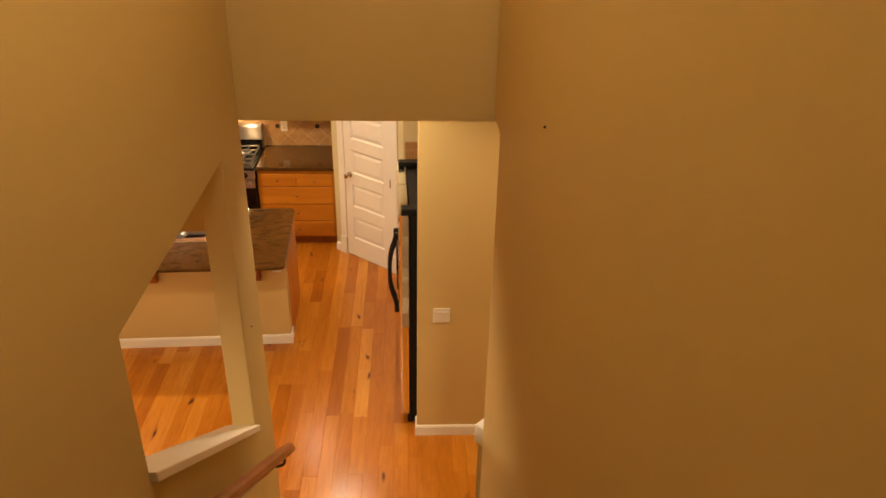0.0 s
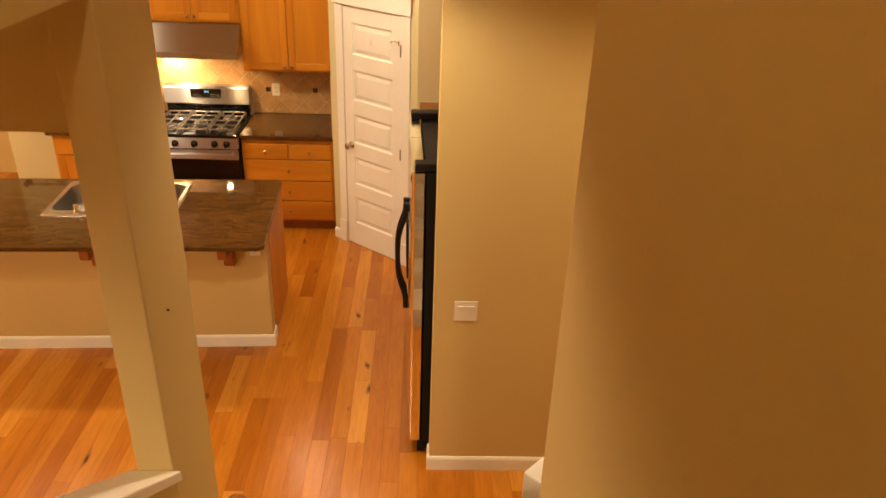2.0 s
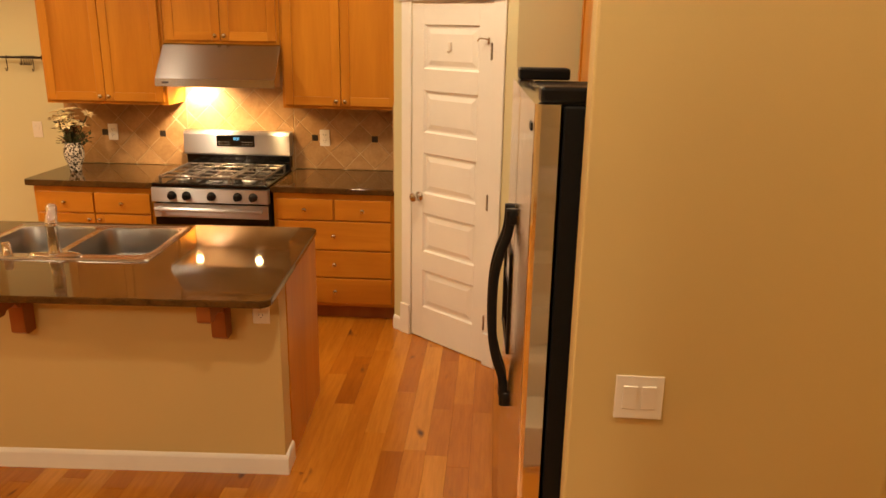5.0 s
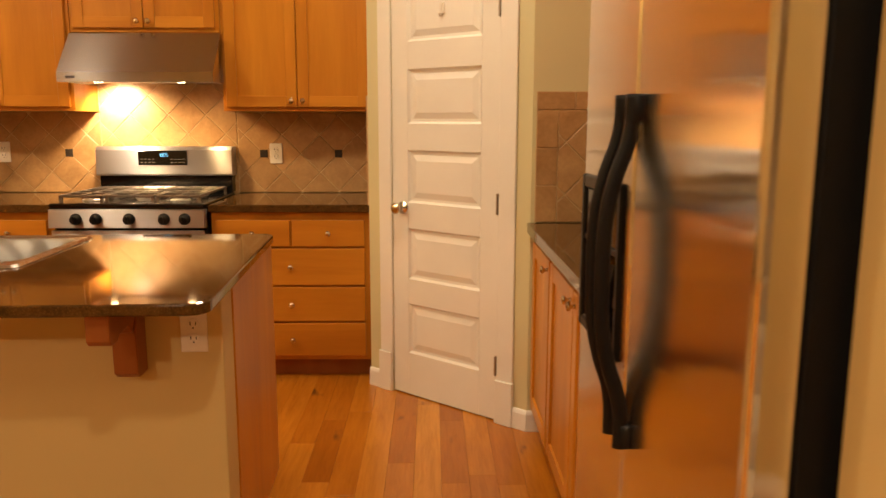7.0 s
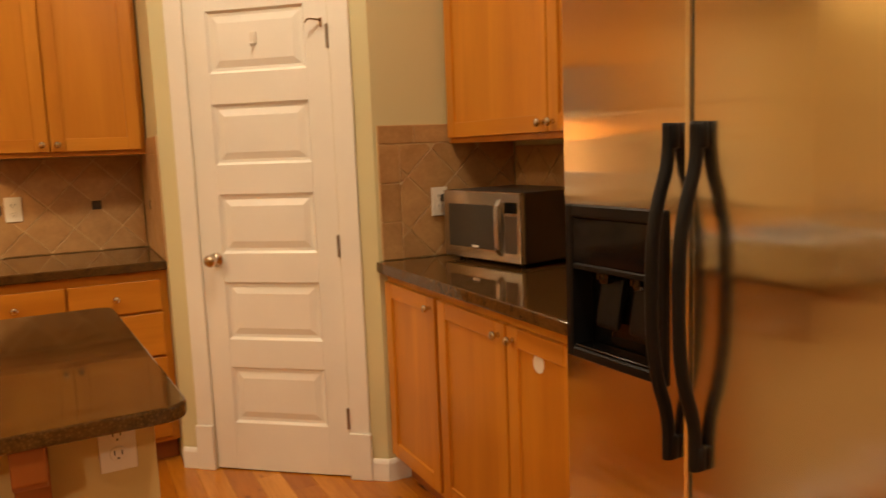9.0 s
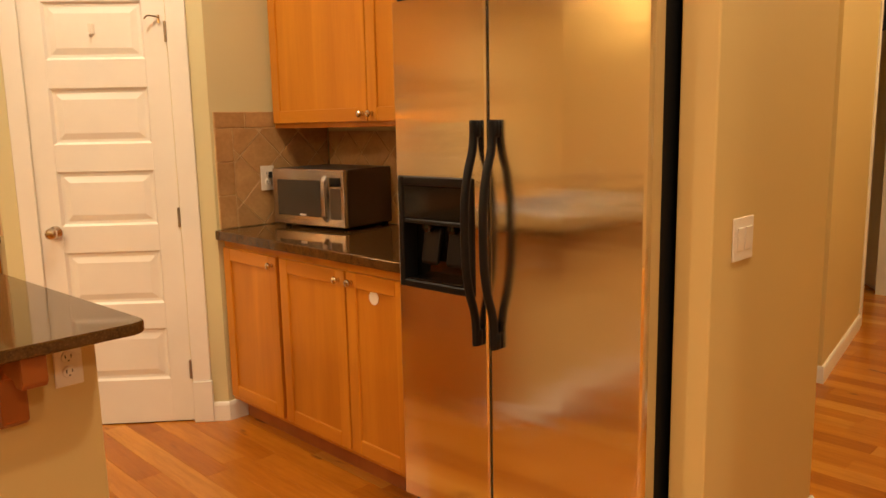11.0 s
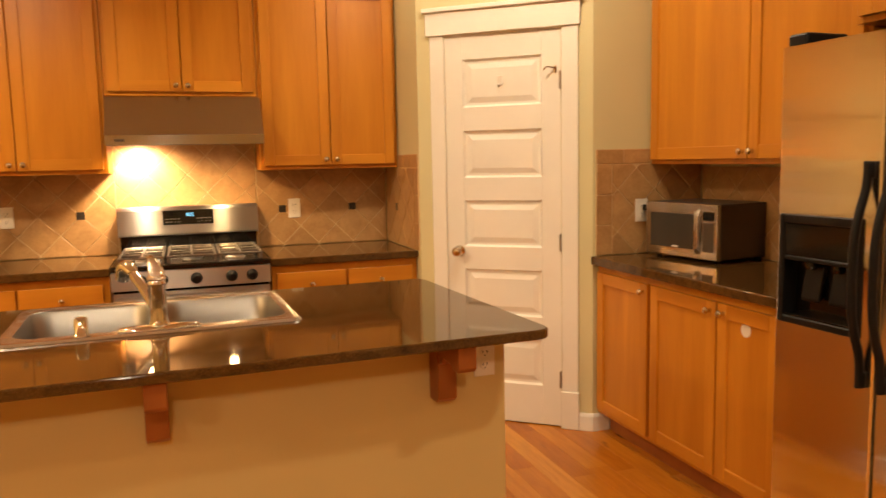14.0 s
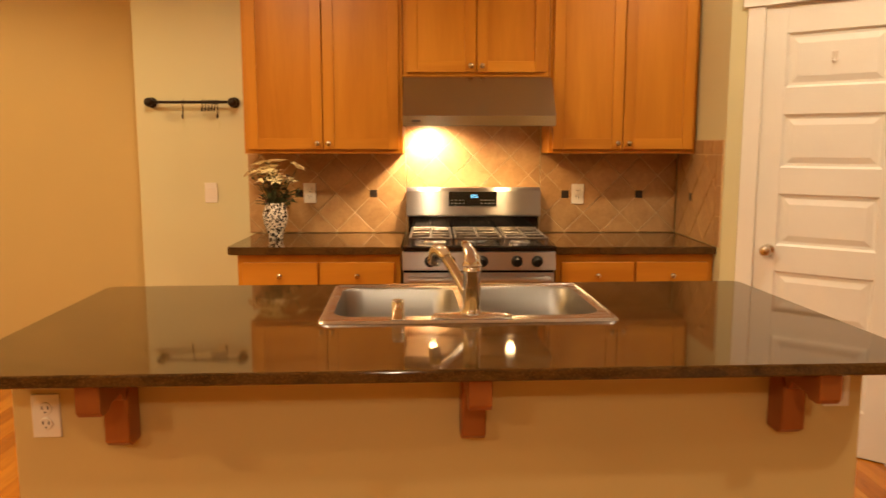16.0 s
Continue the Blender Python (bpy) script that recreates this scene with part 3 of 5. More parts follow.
def handrail():
    t = thing("handrail", "dark stained wooden handrail on the stair wall", "handrail", (-0.13, 2.3, 1.2))
    prof = [(-0.028, -0.02), (0.028, -0.02), (0.032, 0.0), (0.026, 0.022), (0.012, 0.033), (-0.012, 0.033), (-0.026, 0.022), (-0.032, 0.0)]
    bm = bmesh.new()
    y0, y1 = 2.36, -0.9

    def rz(y):
        return 1.18 + (2.36 - y) * 0.72
    a = [bm.verts.new((-0.135 + u, y0, rz(y0) + v)) for u, v in prof]
    b = [bm.verts.new((-0.135 + u, y1, rz(y1) + v)) for u, v in prof]
    for i in range(8):
        bm.faces.new((a[i], a[(i + 1) % 8], b[(i + 1) % 8], b[i]))
    bm.faces.new(a)
    bm.faces.new(b)
    bmesh.ops.recalc_face_normals(bm, faces=list(bm.faces))
    part("rail", bm, RAIL_WOOD, t)
    for y in (2.22, 1.2, 0.1):
        z = rz(y) - 0.02
        br = tube(bmesh.new(), smooth_pts([(KX1, y, z - 0.07), (-0.17, y, z - 0.07), (-0.135, y, z - 0.05), (-0.135, y, z)]), 0.007, 8)
        lathe(br, [(0.026, 0.0), (0.026, 0.006), (0.01, 0.01)], (KX1, y, z - 0.07), "x", 16)
        part("bracket", br, BRONZE, t, "dark metal wall bracket")


handrail()
nh = thing("nail_hook", "tiny dark nail in the beige post", "nail", (KX1, 2.30, 2.0))
part("head", lathe(bmesh.new(), [(0.0035, 0.0), (0.0035, 0.004), (0.002, 0.006)], (KX1, 2.23, 2.01), "x", 10), BRONZE, nh)
nh = thing("nail_hook", "tiny dark nail in the beige stair wall", "nail", (0.83, 1.33, 3.25))
part("head", lathe(bmesh.new(), [(0.002, -0.006), (0.0035, -0.004), (0.0035, 0.0)], (0.83, 1.24, 3.28), "x", 10), BRONZE, nh)

# island ----------------------------------------------------------------------
IX0, IX1, IY0, IY1 = -2.88, -0.535, 4.66, 5.765
isl = thing("kitchen_island", "island base with beige knee wall and maple end panels", "island", (-1.7, 5.3, 0))
KW0, KW1, KY = -2.82, -0.567, 4.93
wl = B(KW0, KY, 0, KW1, 5.055, 0.884, 0.004, 2)
part("knee_wall", wl, PAINT, isl, "beige painted knee wall")
part("cabinet_body", box(B(KW0 + 0.01, 5.057, 0.10, KW1 - 0.012, 5.72, 0.72, 0.002), KW0 + 0.01, 5.70, 0.721, KW1 - 0.012, 5.72, 0.884), MAPLE, isl)
part("end_panel", B(KW1 - 0.011, 5.057, 0.0, KW1 + 0.004, 5.725, 0.884, 0.002), MAPLE, isl)
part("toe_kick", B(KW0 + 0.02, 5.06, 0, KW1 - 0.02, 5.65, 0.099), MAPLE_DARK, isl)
bb = prism(bmesh.new(), BASE, 0, KW1 - KW0 + 0.026, "x", 0, pose(KW0 - 0.013, KY, 0))
prism(bb, BASE, 0, 0.125, "x", 0, pose(KW1, KY, 0, 0, 0, 90))
part("baseboard_trim", bb, WHITE, isl, "white moulded baseboard")
for i in range(4):
    x = KW0 + 0.03 + i * 0.553
    frame_door(isl, -x - 0.54, -x, 0.13, 0.70, pose(0, 5.742, 0, 0, 0, 180), (-x - 0.03 if i % 2 else -x - 0.51, 0.64))
    drawer_front(isl, -x - 0.54, -x, 0.72, 0.85, pose(0, 5.742, 0, 0, 0, 180))

SX0, SX1, SY0, SY1 = -2.06, -1.185, 5.115, 5.70
top = thing("island_worktop", "polished brown granite island worktop with rounded corners", "countertop", (-1.7, 5.2, 0.875))
cut = 0.03
bm = bmesh.new()


def island_ring(d, z):
    k = 0.05
    r = k - d
    out = []
    for cx, cy, a in ((IX1 - 0.018 - k, IY1 - k, 0), (IX0 + k, IY1 - k, 90), (IX0 + k, IY0 + k, 180), (IX1 - k, IY0 + k, 270)):
        out += [bm.verts.new((cx + r * math.cos(radians(a + 15 * j)), cy + r * math.sin(radians(a + 15 * j)), z)) for j in range(7)]
    return out


rings = [island_ring(d, z) for d, z in ((0.005, 0.885), (0.0015, 0.887), (0.0, 0.891), (0.0, 0.909), (0.0015, 0.913), (0.005, 0.915))]
for p, q in zip(rings, rings[1:]):
    for i in range(28):
        bm.faces.new((p[i], p[(i + 1) % 28], q[(i + 1) % 28], q[i]))
holes = []
for ring, z in ((rings[0], 0.885), (rings[-1], 0.915)):
    hole = [bm.verts.new((x, y, z)) for x, y in ((SX0 + cut, SY0 + cut), (SX1 - cut, SY0 + cut), (SX1 - cut, SY1 - cut), (SX0 + cut, SY1 - cut))]
    edges = [bm.edges.get((ring[i], ring[(i + 1) % 28])) for i in range(28)] + [bm.edges.new((hole[i], hole[(i + 1) % 4])) for i in range(4)]
    bmesh.ops.triangle_fill(bm, use_beauty=True, use_dissolve=False, edges=edges)
    holes.append(hole)
for i in range(4):
    bm.faces.new((holes[0][i], holes[0][(i + 1) % 4], holes[1][(i + 1) % 4], holes[1][i]))
bmesh.ops.recalc_face_normals(bm, faces=list(bm.faces))
part("slab", bm, GRANITE, top)


def corbel(x):
    t = thing("corbel", "stained maple bracket under the worktop overhang", "bracket", (x, 4.9, 0.66), "brackets under the island worktop")
    up = [(KY - 0.001, 0.668), (KY - 0.06, 0.668), (KY - 0.082, 0.684), (KY - 0.082, 0.80), (KY - 0.066, 0.82), (KY - 0.066, 0.884), (KY - 0.001, 0.884)]
    part("upright", prism(bmesh.new(), up, x - 0.031, x + 0.031, "x", 0.004), MAPLE_DARK, t)
    arm = [(0.067, 0.884), (0.245, 0.884), (0.245, 0.818), (0.233, 0.805), (0.195, 0.805), (0.18, 0.818), (0.12, 0.822), (0.10, 0.80), (0.083, 0.795), (0.083, 0.81), (0.067, 0.83)]
    part("arm", prism(bmesh.new(), [(KY - u, v) for u, v in arm], x - 0.028, x + 0.028, "x", 0.003), MAPLE_DARK, t)


for x in (-2.53, -1.637, -0.80):
    corbel(x)


def wall_plate(name, label, m, gang=1, outlet=False, charger=False, group="wall plates"):
    """A plate on the local plane y = 0, face towards -y, centred on the origin."""
    t = thing(name, label, "outlet" if outlet else "switch", m.translation, group)
    wd = 0.072 if gang == 1 else 0.118
    part("plate", box(bmesh.new(), -wd / 2, -0.006, -0.058, wd / 2, -0.0005, 0.058, 0.003, 2, m), IVORY, t)
    for i in range(gang):
        cx = (i - (gang - 1) / 2) * 0.046
        if outlet:
            for z in (0.02, -0.02):
                bm = lathe(bmesh.new(), [(0.0165, 0.0), (0.0165, -0.0085), (0.015, -0.0095)], (cx, 0, z), "y", 18, m)
                r = part("receptacle", bm, IVORY, t)
                sl = box(bmesh.new(), cx - 0.0085, -0.0102, z - 0.002, cx - 0.006, -0.0094, z + 0.008, 0, 1, m)
                box(sl, cx + 0.006, -0.0102, z - 0.002, cx + 0.0085, -0.0094, z + 0.007, 0, 1, m)
                box(sl, cx - 0.002, -0.0102, z - 0.011, cx + 0.002, -0.0094, z - 0.007, 0, 1, m)
                part("slots", sl, BLACK, r)
        else:
            bm = prism(bmesh.new(), [(-0.0065, 0.032), (-0.0105, 0.03), (-0.0075, -0.03), (-0.0065, -0.032)], cx - 0.0165, cx + 0.0165, "x", 0, m)
            part("rocker", bm, IVORY, t)
    if charger:
        part("plug", box(bmesh.new(), 0.0, -0.04, 0.0, 0.035, -0.0105, 0.03, 0.004, 2, m), BLACK, t, "black plug in the outlet")
    return t


wall_plate("outlet", "ivory outlet plate on the island knee wall", pose(-2.735, KY, 0.73), 1, True)
wall_plate("outlet", "ivory outlet plate on the island knee wall", pose(-0.642, KY, 0.775), 1, True)
wall_plate("light_switch", "double ivory rocker switch on the beige wall", pose(0.695, SW_Y, 1.06), 2)
wall_plate("light_switch", "ivory switch plate on the pale green wall", pose(-3.02, BACK, 1.15), 1)


def sink():
    t = thing("sink", "stainless steel double-bowl drop-in sink", "sink", (-1.62, 5.4, 0.915))
    z = 0.916
    mid = (SX0 + SX1) / 2
    bm = bmesh.new()

    def rounded(x0, y0, x1, y1, r, zz, n=5):
        out = []
        for cx, cy, a in ((x1 - r, y1 - r, 0), (x0 + r, y1 - r, 90), (x0 + r, y0 + r, 180), (x1 - r, y0 + r, 270)):
            out += [(cx + r * math.cos(radians(a + 90 * j / n)), cy + r * math.sin(radians(a + 90 * j / n)), zz) for j in range(n + 1)]
        return out
    bowls = [(SX0 + 0.035, SY0 + 0.078, mid - 0.018, SY1 - 0.04), (mid + 0.018, SY0 + 0.078, SX1 - 0.035, SY1 - 0.04)]
    # rim deck: raised edge, then the deck cut round both bowls
    outer = [bm.verts.new(p) for p in rounded(SX0, SY0, SX1, SY1, 0.03, z)]
    lip = [bm.verts.new(p) for p in rounded(SX0 + 0.006, SY0 + 0.006, SX1 - 0.006, SY1 - 0.006, 0.026, z + 0.008)]
    deck = [bm.verts.new(p) for p in rounded(SX0 + 0.016, SY0 + 0.016, SX1 - 0.016, SY1 - 0.016, 0.02, z + 0.004)]
    n = len(outer)
    for a, b in ((outer, lip), (lip, deck)):
        for i in range(n):
            bm.faces.new((a[i], a[(i + 1) % n], b[(i + 1) % n], b[i]))
    edges = [bm.edges.get((deck[i], deck[(i + 1) % n])) for i in range(n)]
    rims = []
    for b in bowls:
        rim = [bm.verts.new(p) for p in rounded(*b, 0.07, z + 0.004)]
        edges += [bm.edges.new((rim[i], rim[(i + 1) % len(rim)])) for i in range(len(rim))]
        rims.append(rim)
    bmesh.ops.triangle_fill(bm, use_beauty=True, use_dissolve=False, edges=edges)
    part("deck", bm, STEEL_DECK, t)
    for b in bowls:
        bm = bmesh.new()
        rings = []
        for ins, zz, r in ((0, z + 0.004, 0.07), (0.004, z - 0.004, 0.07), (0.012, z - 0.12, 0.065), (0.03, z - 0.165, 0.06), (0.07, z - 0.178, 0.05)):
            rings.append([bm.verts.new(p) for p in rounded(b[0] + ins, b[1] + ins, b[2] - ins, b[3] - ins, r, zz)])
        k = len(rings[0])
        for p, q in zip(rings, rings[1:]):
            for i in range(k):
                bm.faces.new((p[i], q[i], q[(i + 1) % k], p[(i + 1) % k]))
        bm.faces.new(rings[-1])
        bowl = part("bowl", bm, STEEL_BOWL_SHADED, t, "", True)
        cx, cy = (b[0] + b[2]) / 2, (b[1] + b[3]) / 2
        part("drain", lathe(bmesh.new(), [(0.055, 0), (0.055, 0.003), (0.04, 0.003), (0.03, 0.001), (0.0, 0.001)][:4], (cx, cy, z - 0.1775), "z", 24), CHROME, bowl, "round chrome drain")


sink()


def faucet():
    t = thing("kitchen_faucet", "chrome single-lever kitchen faucet with a pull-out spout", "faucet", (-1.615, 5.165, 0.92))
    x, y, z = -1.615, 5.165, 0.921
    part("base_plate", lathe(bmesh.new(), [(0.12, 0), (0.12, 0.006), (0.11, 0.012), (0.05, 0.014)], (0, 0, 0), "z", 32, pose(x, y, z) @ Matrix.Diagonal((1.0, 0.27, 1.0, 1.0))), CHROME, t, "", True)
    part("column", lathe(bmesh.new(), [(0.033, 0.012), (0.030, 0.02), (0.026, 0.03), (0.0255, 0.135), (0.027, 0.137), (0.027, 0.142), (0.0255, 0.144), (0.026, 0.16), (0.021, 0.175), (0.008, 0.18)], (x, y, z), "z", 28), CHROME, t, "", True)
    sp = [(x - 0.004, y + 0.012, z + 0.05), (x - 0.022, y + 0.05, z + 0.085), (x - 0.048, y + 0.10, z + 0.128), (x - 0.07, y + 0.14, z + 0.16)]
    part("spout", tube(bmesh.new(), smooth_pts(sp), 0.0165, 16), CHROME, t, "", True)
    hd = [(x - 0.066, y + 0.132, z + 0.154), (x - 0.080, y + 0.158, z + 0.172), (x - 0.092, y + 0.178, z + 0.170), (x - 0.098, y + 0.188, z + 0.152), (x - 0.101, y + 0.192, z + 0.128)]
    part("spray_head", tube(bmesh.new(), smooth_pts(hd, 4), [0.0175, 0.019, 0.0205, 0.022, 0.023, 0.024, 0.0245, 0.025, 0.025, 0.025, 0.0245, 0.024, 0.0235, 0.023, 0.022, 0.021, 0.019], 18), CHROME, t, "rounded chrome pull-out spray head", True)
    part("collar", lathe(bmesh.new(), [(0.0265, 0.150), (0.0285, 0.152), (0.0285, 0.158), (0.0265, 0.160)], (x, y, z), "z", 28), CHROME, t, "", True)
    part("lever", tube(bmesh.new(), smooth_pts([(x + 0.002, y, z + 0.168), (x - 0.002, y + 0.012, z + 0.186), (x - 0.010, y + 0.04, z + 0.206), (x - 0.016, y + 0.065, z + 0.214)]), [0.024] * 6 + [0.020] * 4 + [0.016] * 4 + [0.011] * 5, 14, 0.55), CHROME, t, "", True)


faucet()
sd = thing("soap_dispenser", "short chrome cap standing on the sink deck", "dispenser", (-1.83, 5.16, 0.92))
part("cap", lathe(bmesh.new(), [(0.024, 0.0), (0.024, 0.004), (0.0185, 0.006), (0.0185, 0.05), (0.016, 0.056), (0.006, 0.057)], (-1.83, 5.16, 0.921), "z", 24), CHROME, sd, "", True)

# the island stands slightly askew to the range wall
TURN = Matrix.Translation((-1.7, 5.185, 0)) @ pose(0, 0, 0, 0, 0, 2.4) @ Matrix.Translation((1.7, -5.2, 0))
for ob in list(ORIGIN):
    on_island = ob.name.split(".")[0] in ("kitchen_island", "island_worktop", "corbel", "sink", "kitchen_faucet", "soap_dispenser")
    if on_island or (ob.name.startswith("outlet") and ob.location.y < 5.5):
        ob.matrix_basis = TURN @ ORIGIN[ob]

# range wall cabinets -----------------------------------------------------------
FY = 6.80


def base_run(name, label, x0, x1, side):
    t = thing(name, label, "cabinet", ((x0 + x1) / 2, 7.0, 0), "base cabinets")
    m = pose(0, FY - 0.021, 0)
    carcass(t, x0, x1, 0.10, 0.874, BACK - FY + 0.02, m, True)
    mid = (x0 + x1) / 2
    drawer_front(t, x0 + 0.025, mid - 0.006, 0.70, 0.835, m)
    drawer_front(t, mid + 0.006, x1 - 0.03, 0.70, 0.835, m)
    if side == "drawers":
        for a, b in ((0.50, 0.69), (0.31, 0.49), (0.125, 0.30)):
            drawer_front(t, x0 + 0.025, x1 - 0.03, a, b, m)
    else:
        frame_door(t, x0 + 0.025, mid - 0.004, 0.125, 0.69, m, (mid - 0.034, 0.655))
        frame_door(t, mid + 0.004, x1 - 0.03, 0.125, 0.69, m, (mid + 0.034, 0.655))


base_run("base_cabinet", "maple base cabinet with two drawers over doors", -2.72, -1.895, "doors")
base_run("base_cabinet", "maple base cabinet with a stack of wide drawers", -1.105, SIDE_X - 0.002, "drawers")
for x0, x1, cn in ((-2.765, -1.892, (0,)), (-1.108, SIDE_X - 0.002, ())):
    t = thing("worktop", "polished brown granite worktop beside the range", "countertop", ((x0 + x1) / 2, 7.0, 0.875), "worktops")
    part("slab", slab(bmesh.new(), x0, 6.765, x1, BACK - 0.001, 0.875, 0.915, 0.02, cn), GRANITE, t)


def upper(name, label, x0, x1, z0, z1, m, depth, split=0.5, group="upper cabinets", edge=0.02):
    t = thing(name, label, "cabinet", (m @ Vector(((x0 + x1) / 2, 0.1, z0))), group)
    carcass(t, x0, x1, z0, z1, depth, m)
    mid = x0 + (x1 - x0) * split
    lo = z0 + 0.022
    rail = MAPLE_X if abs(m[0][0]) > 0.5 else MAPLE_Y
    frame_door(t, x0 + edge, mid - 0.003, lo, z1 - 0.03, m, (mid - 0.03, lo + 0.032), None, rail)
    frame_door(t, mid + 0.003, x1 - edge, lo, z1 - 0.03, m, (mid + 0.03, lo + 0.032), None, rail)
    return t


UM = pose(0, 7.108, 0)
UD = BACK - 7.108 - 0.001
upper("wall_cabinet", "tall maple wall cabinet with two flat-panel doors", -2.745, -1.893, 1.378, 2.42, UM, UD)
upper("wall_cabinet", "short maple wall cabinet above the range hood", -1.889, -1.108, 1.785, 2.42, UM, UD)
upper("wall_cabinet", "tall maple wall cabinet with two flat-panel doors", -1.104, SIDE_X - 0.008, 1.378, 2.42, UM, UD)

def range_hood():
    t = thing("range_hood", "brushed stainless range hood with a sloped front", "range hood", (-1.49, 7.2, 1.52))
    x0, x1 = -1.885, -1.098
    shell = bmesh.new()
    prism(shell, [(6.926, 1.572), (6.926, 1.522), (6.930, 1.520), (6.930, 1.569), (7.118, 1.774), (7.118, 1.778), (7.10, 1.778)], x0, x1, "x")
    part("front", shell, STEEL, t)
    for a, b in ((x0, x0 + 0.002), (x1 - 0.002, x1)):
        part("side", prism(bmesh.new(), [(6.931, 1.522), (7.415, 1.522), (7.415, 1.776), (7.116, 1.774), (6.931, 1.569)], a + 0.0003, b - 0.0003, "x"), STEEL, t)
    part("top", B(x0 + 0.002, 7.118, 1.772, x1 - 0.002, 7.415, 1.776), STEEL, t)
    part("filter", B(x0 + 0.003, 7.132, 1.530, x1 - 0.003, 7.415, 1.534), STEEL, t, "grey mesh grease filter")
    part("lamp_strip", B(x0 + 0.003, 6.932, 1.530, x1 - 0.003, 7.130, 1.534), STEEL, t)
    for x in (-1.73, -1.305):
        part("lamp_lens", lathe(bmesh.new(), [(0.024, 0.0), (0.024, -0.004), (0.018, -0.006)], (x, 7.06, 1.530), "z", 20), LENS_HOOD, t, "lit round halogen lens")
    part("badge", B(x0 + 0.045, 6.9242, 1.540, x0 + 0.092, 6.9262, 1.552, 0.0008), STEEL_CASE, t, "small grey badge")


range_hood()


def gas_range():
    t = thing("gas_range", "stainless gas range with black cooktop and oven", "range", (-1.5, 7.0, 0))
    x0, x1 = -1.882, -1.118
    part("body", B(x0 + 0.003, 6.78, 0.02, x1 - 0.003, 7.41, 0.895, 0.003), BLACK_GLOSS, t)
    part("cooktop", B(x0, 6.725, 0.897, x1, 7.335, 0.925, 0.008, 2), BLACK_GLOSS, t, "black enamel cooktop")
    cp = prism(bmesh.new(), [(6.722, 0.895), (6.712, 0.805), (6.778, 0.80), (6.778, 0.895)], x0, x1, "x", 0.002)
    cp = part("control_panel", cp, STEEL_RANGE, t)
    for x in (-1.744, -1.647, -1.484, -1.312, -1.211):
        m = pose(x, 6.716, 0.85, 6)
        k = part("control_knob", lathe(bmesh.new(), [(0.029, 0.0), (0.029, -0.006), (0.025, -0.010), (0.021, -0.032), (0.018, -0.035), (0.004, -0.035)], (0, 0, 0), "y", 22, m), BLACK, t, "round black control knob", True)
        part("grip", box(bmesh.new(), -0.006, -0.042, -0.02, 0.006, -0.034, 0.02, 0.002, 2, m), BLACK, k)
    door_ = part("oven_door", B(x0 + 0.004, 6.738, 0.20, x1 - 0.004, 6.779, 0.79, 0.005, 2), BLACK_GLOSS, t, "black glass oven door")
    part("door_trim", B(x0 + 0.004, 6.732, 0.70, x1 - 0.004, 6.7375, 0.79, 0.002), STEEL_RANGE, door_)
    h = tube(bmesh.new(), [(x0 + 0.03, 6.685, 0.762), (x1 - 0.03, 6.685, 0.762)], 0.015, 14)
    for x in (x0 + 0.05, x1 - 0.05):
        box(h, x - 0.012, 6.69, 0.750, x + 0.012, 6.733, 0.774, 0.003)
    part("oven_handle", h, STEEL_RANGE, door_, "brushed steel bar handle")
    part("drawer", B(x0 + 0.004, 6.738, 0.04, x1 - 0.004, 6.779, 0.19, 0.005, 2), BLACK_GLOSS, t)
    part("back_riser", B(x0 + 0.01, 7.32, 0.925, x1 - 0.01, 7.40, 1.02, 0.003), BLACK_GLOSS, t)
    bg = prism(bmesh.new(), [(7.302, 1.02), (7.296, 1.03), (7.302, 1.165), (7.315, 1.182), (7.40, 1.182), (7.40, 1.02)], x0, x1, "x", 0.002)
    bg = part("backguard", bg, STEEL_RANGE, t)
    dp = part("display_panel", B(-1.642, 7.2935, 1.08, -1.368, 7.2985, 1.162, 0.002), BLACK_GLOSS, bg, "black touch panel with blue clock")
    seg = bmesh.new()
    segs = {"1": "bc", "0": "abcdef", "5": "afgcd", "8": "abcdefg"}
    x = -1.525
    for ch in "1805":
        for s in segs[ch]:
            w_, h_, k = 0.008, 0.008, 0.0018
            r = {"a": (0, 2 * h_, w_, 2 * h_ + k), "g": (0, h_, w_, h_ + k), "d": (0, 0, w_, k), "f": (-k, h_, 0, 2 * h_), "b": (w_, h_, w_ + k, 2 * h_), "e": (-k, 0, 0, h_), "c": (w_, 0, w_ + k, h_)}[s]
            box(seg, x + r[0], 7.2925, 1.128 + r[1], x + r[2], 7.2933, 1.128 + r[3])
        x += 0.0135
    part("clock_digits", seg, DISPLAY, dp, "glowing blue clock digits")
    for i in range(4):
        for z in (1.094, 1.112):
            for x in (-1.628 + i * 0.022, -1.46 + i * 0.022):
                part("button_mark", B(x, 7.2927, z, x + 0.012, 7.2934, z + 0.003), MARK, dp)
    # burners and grates
    for bx, by, r in ((-1.72, 6.88, 0.045), (-1.72, 7.18, 0.038), (-1.5, 7.03, 0.05), (-1.28, 6.88, 0.038), (-1.28, 7.18, 0.045)):
        b = part("burner", lathe(bmesh.new(), [(r + 0.012, 0), (r + 0.012, 0.006), (r, 0.012), (r, 0.018)], (bx, by, 0.925), "z", 22), STEEL_RANGE, t, "aluminium burner ring")
        part("burner_cap", lathe(bmesh.new(), [(r - 0.004, 0.018), (r - 0.002, 0.024), (r - 0.012, 0.028)], (bx, by, 0.925), "z", 22), IRON, b)
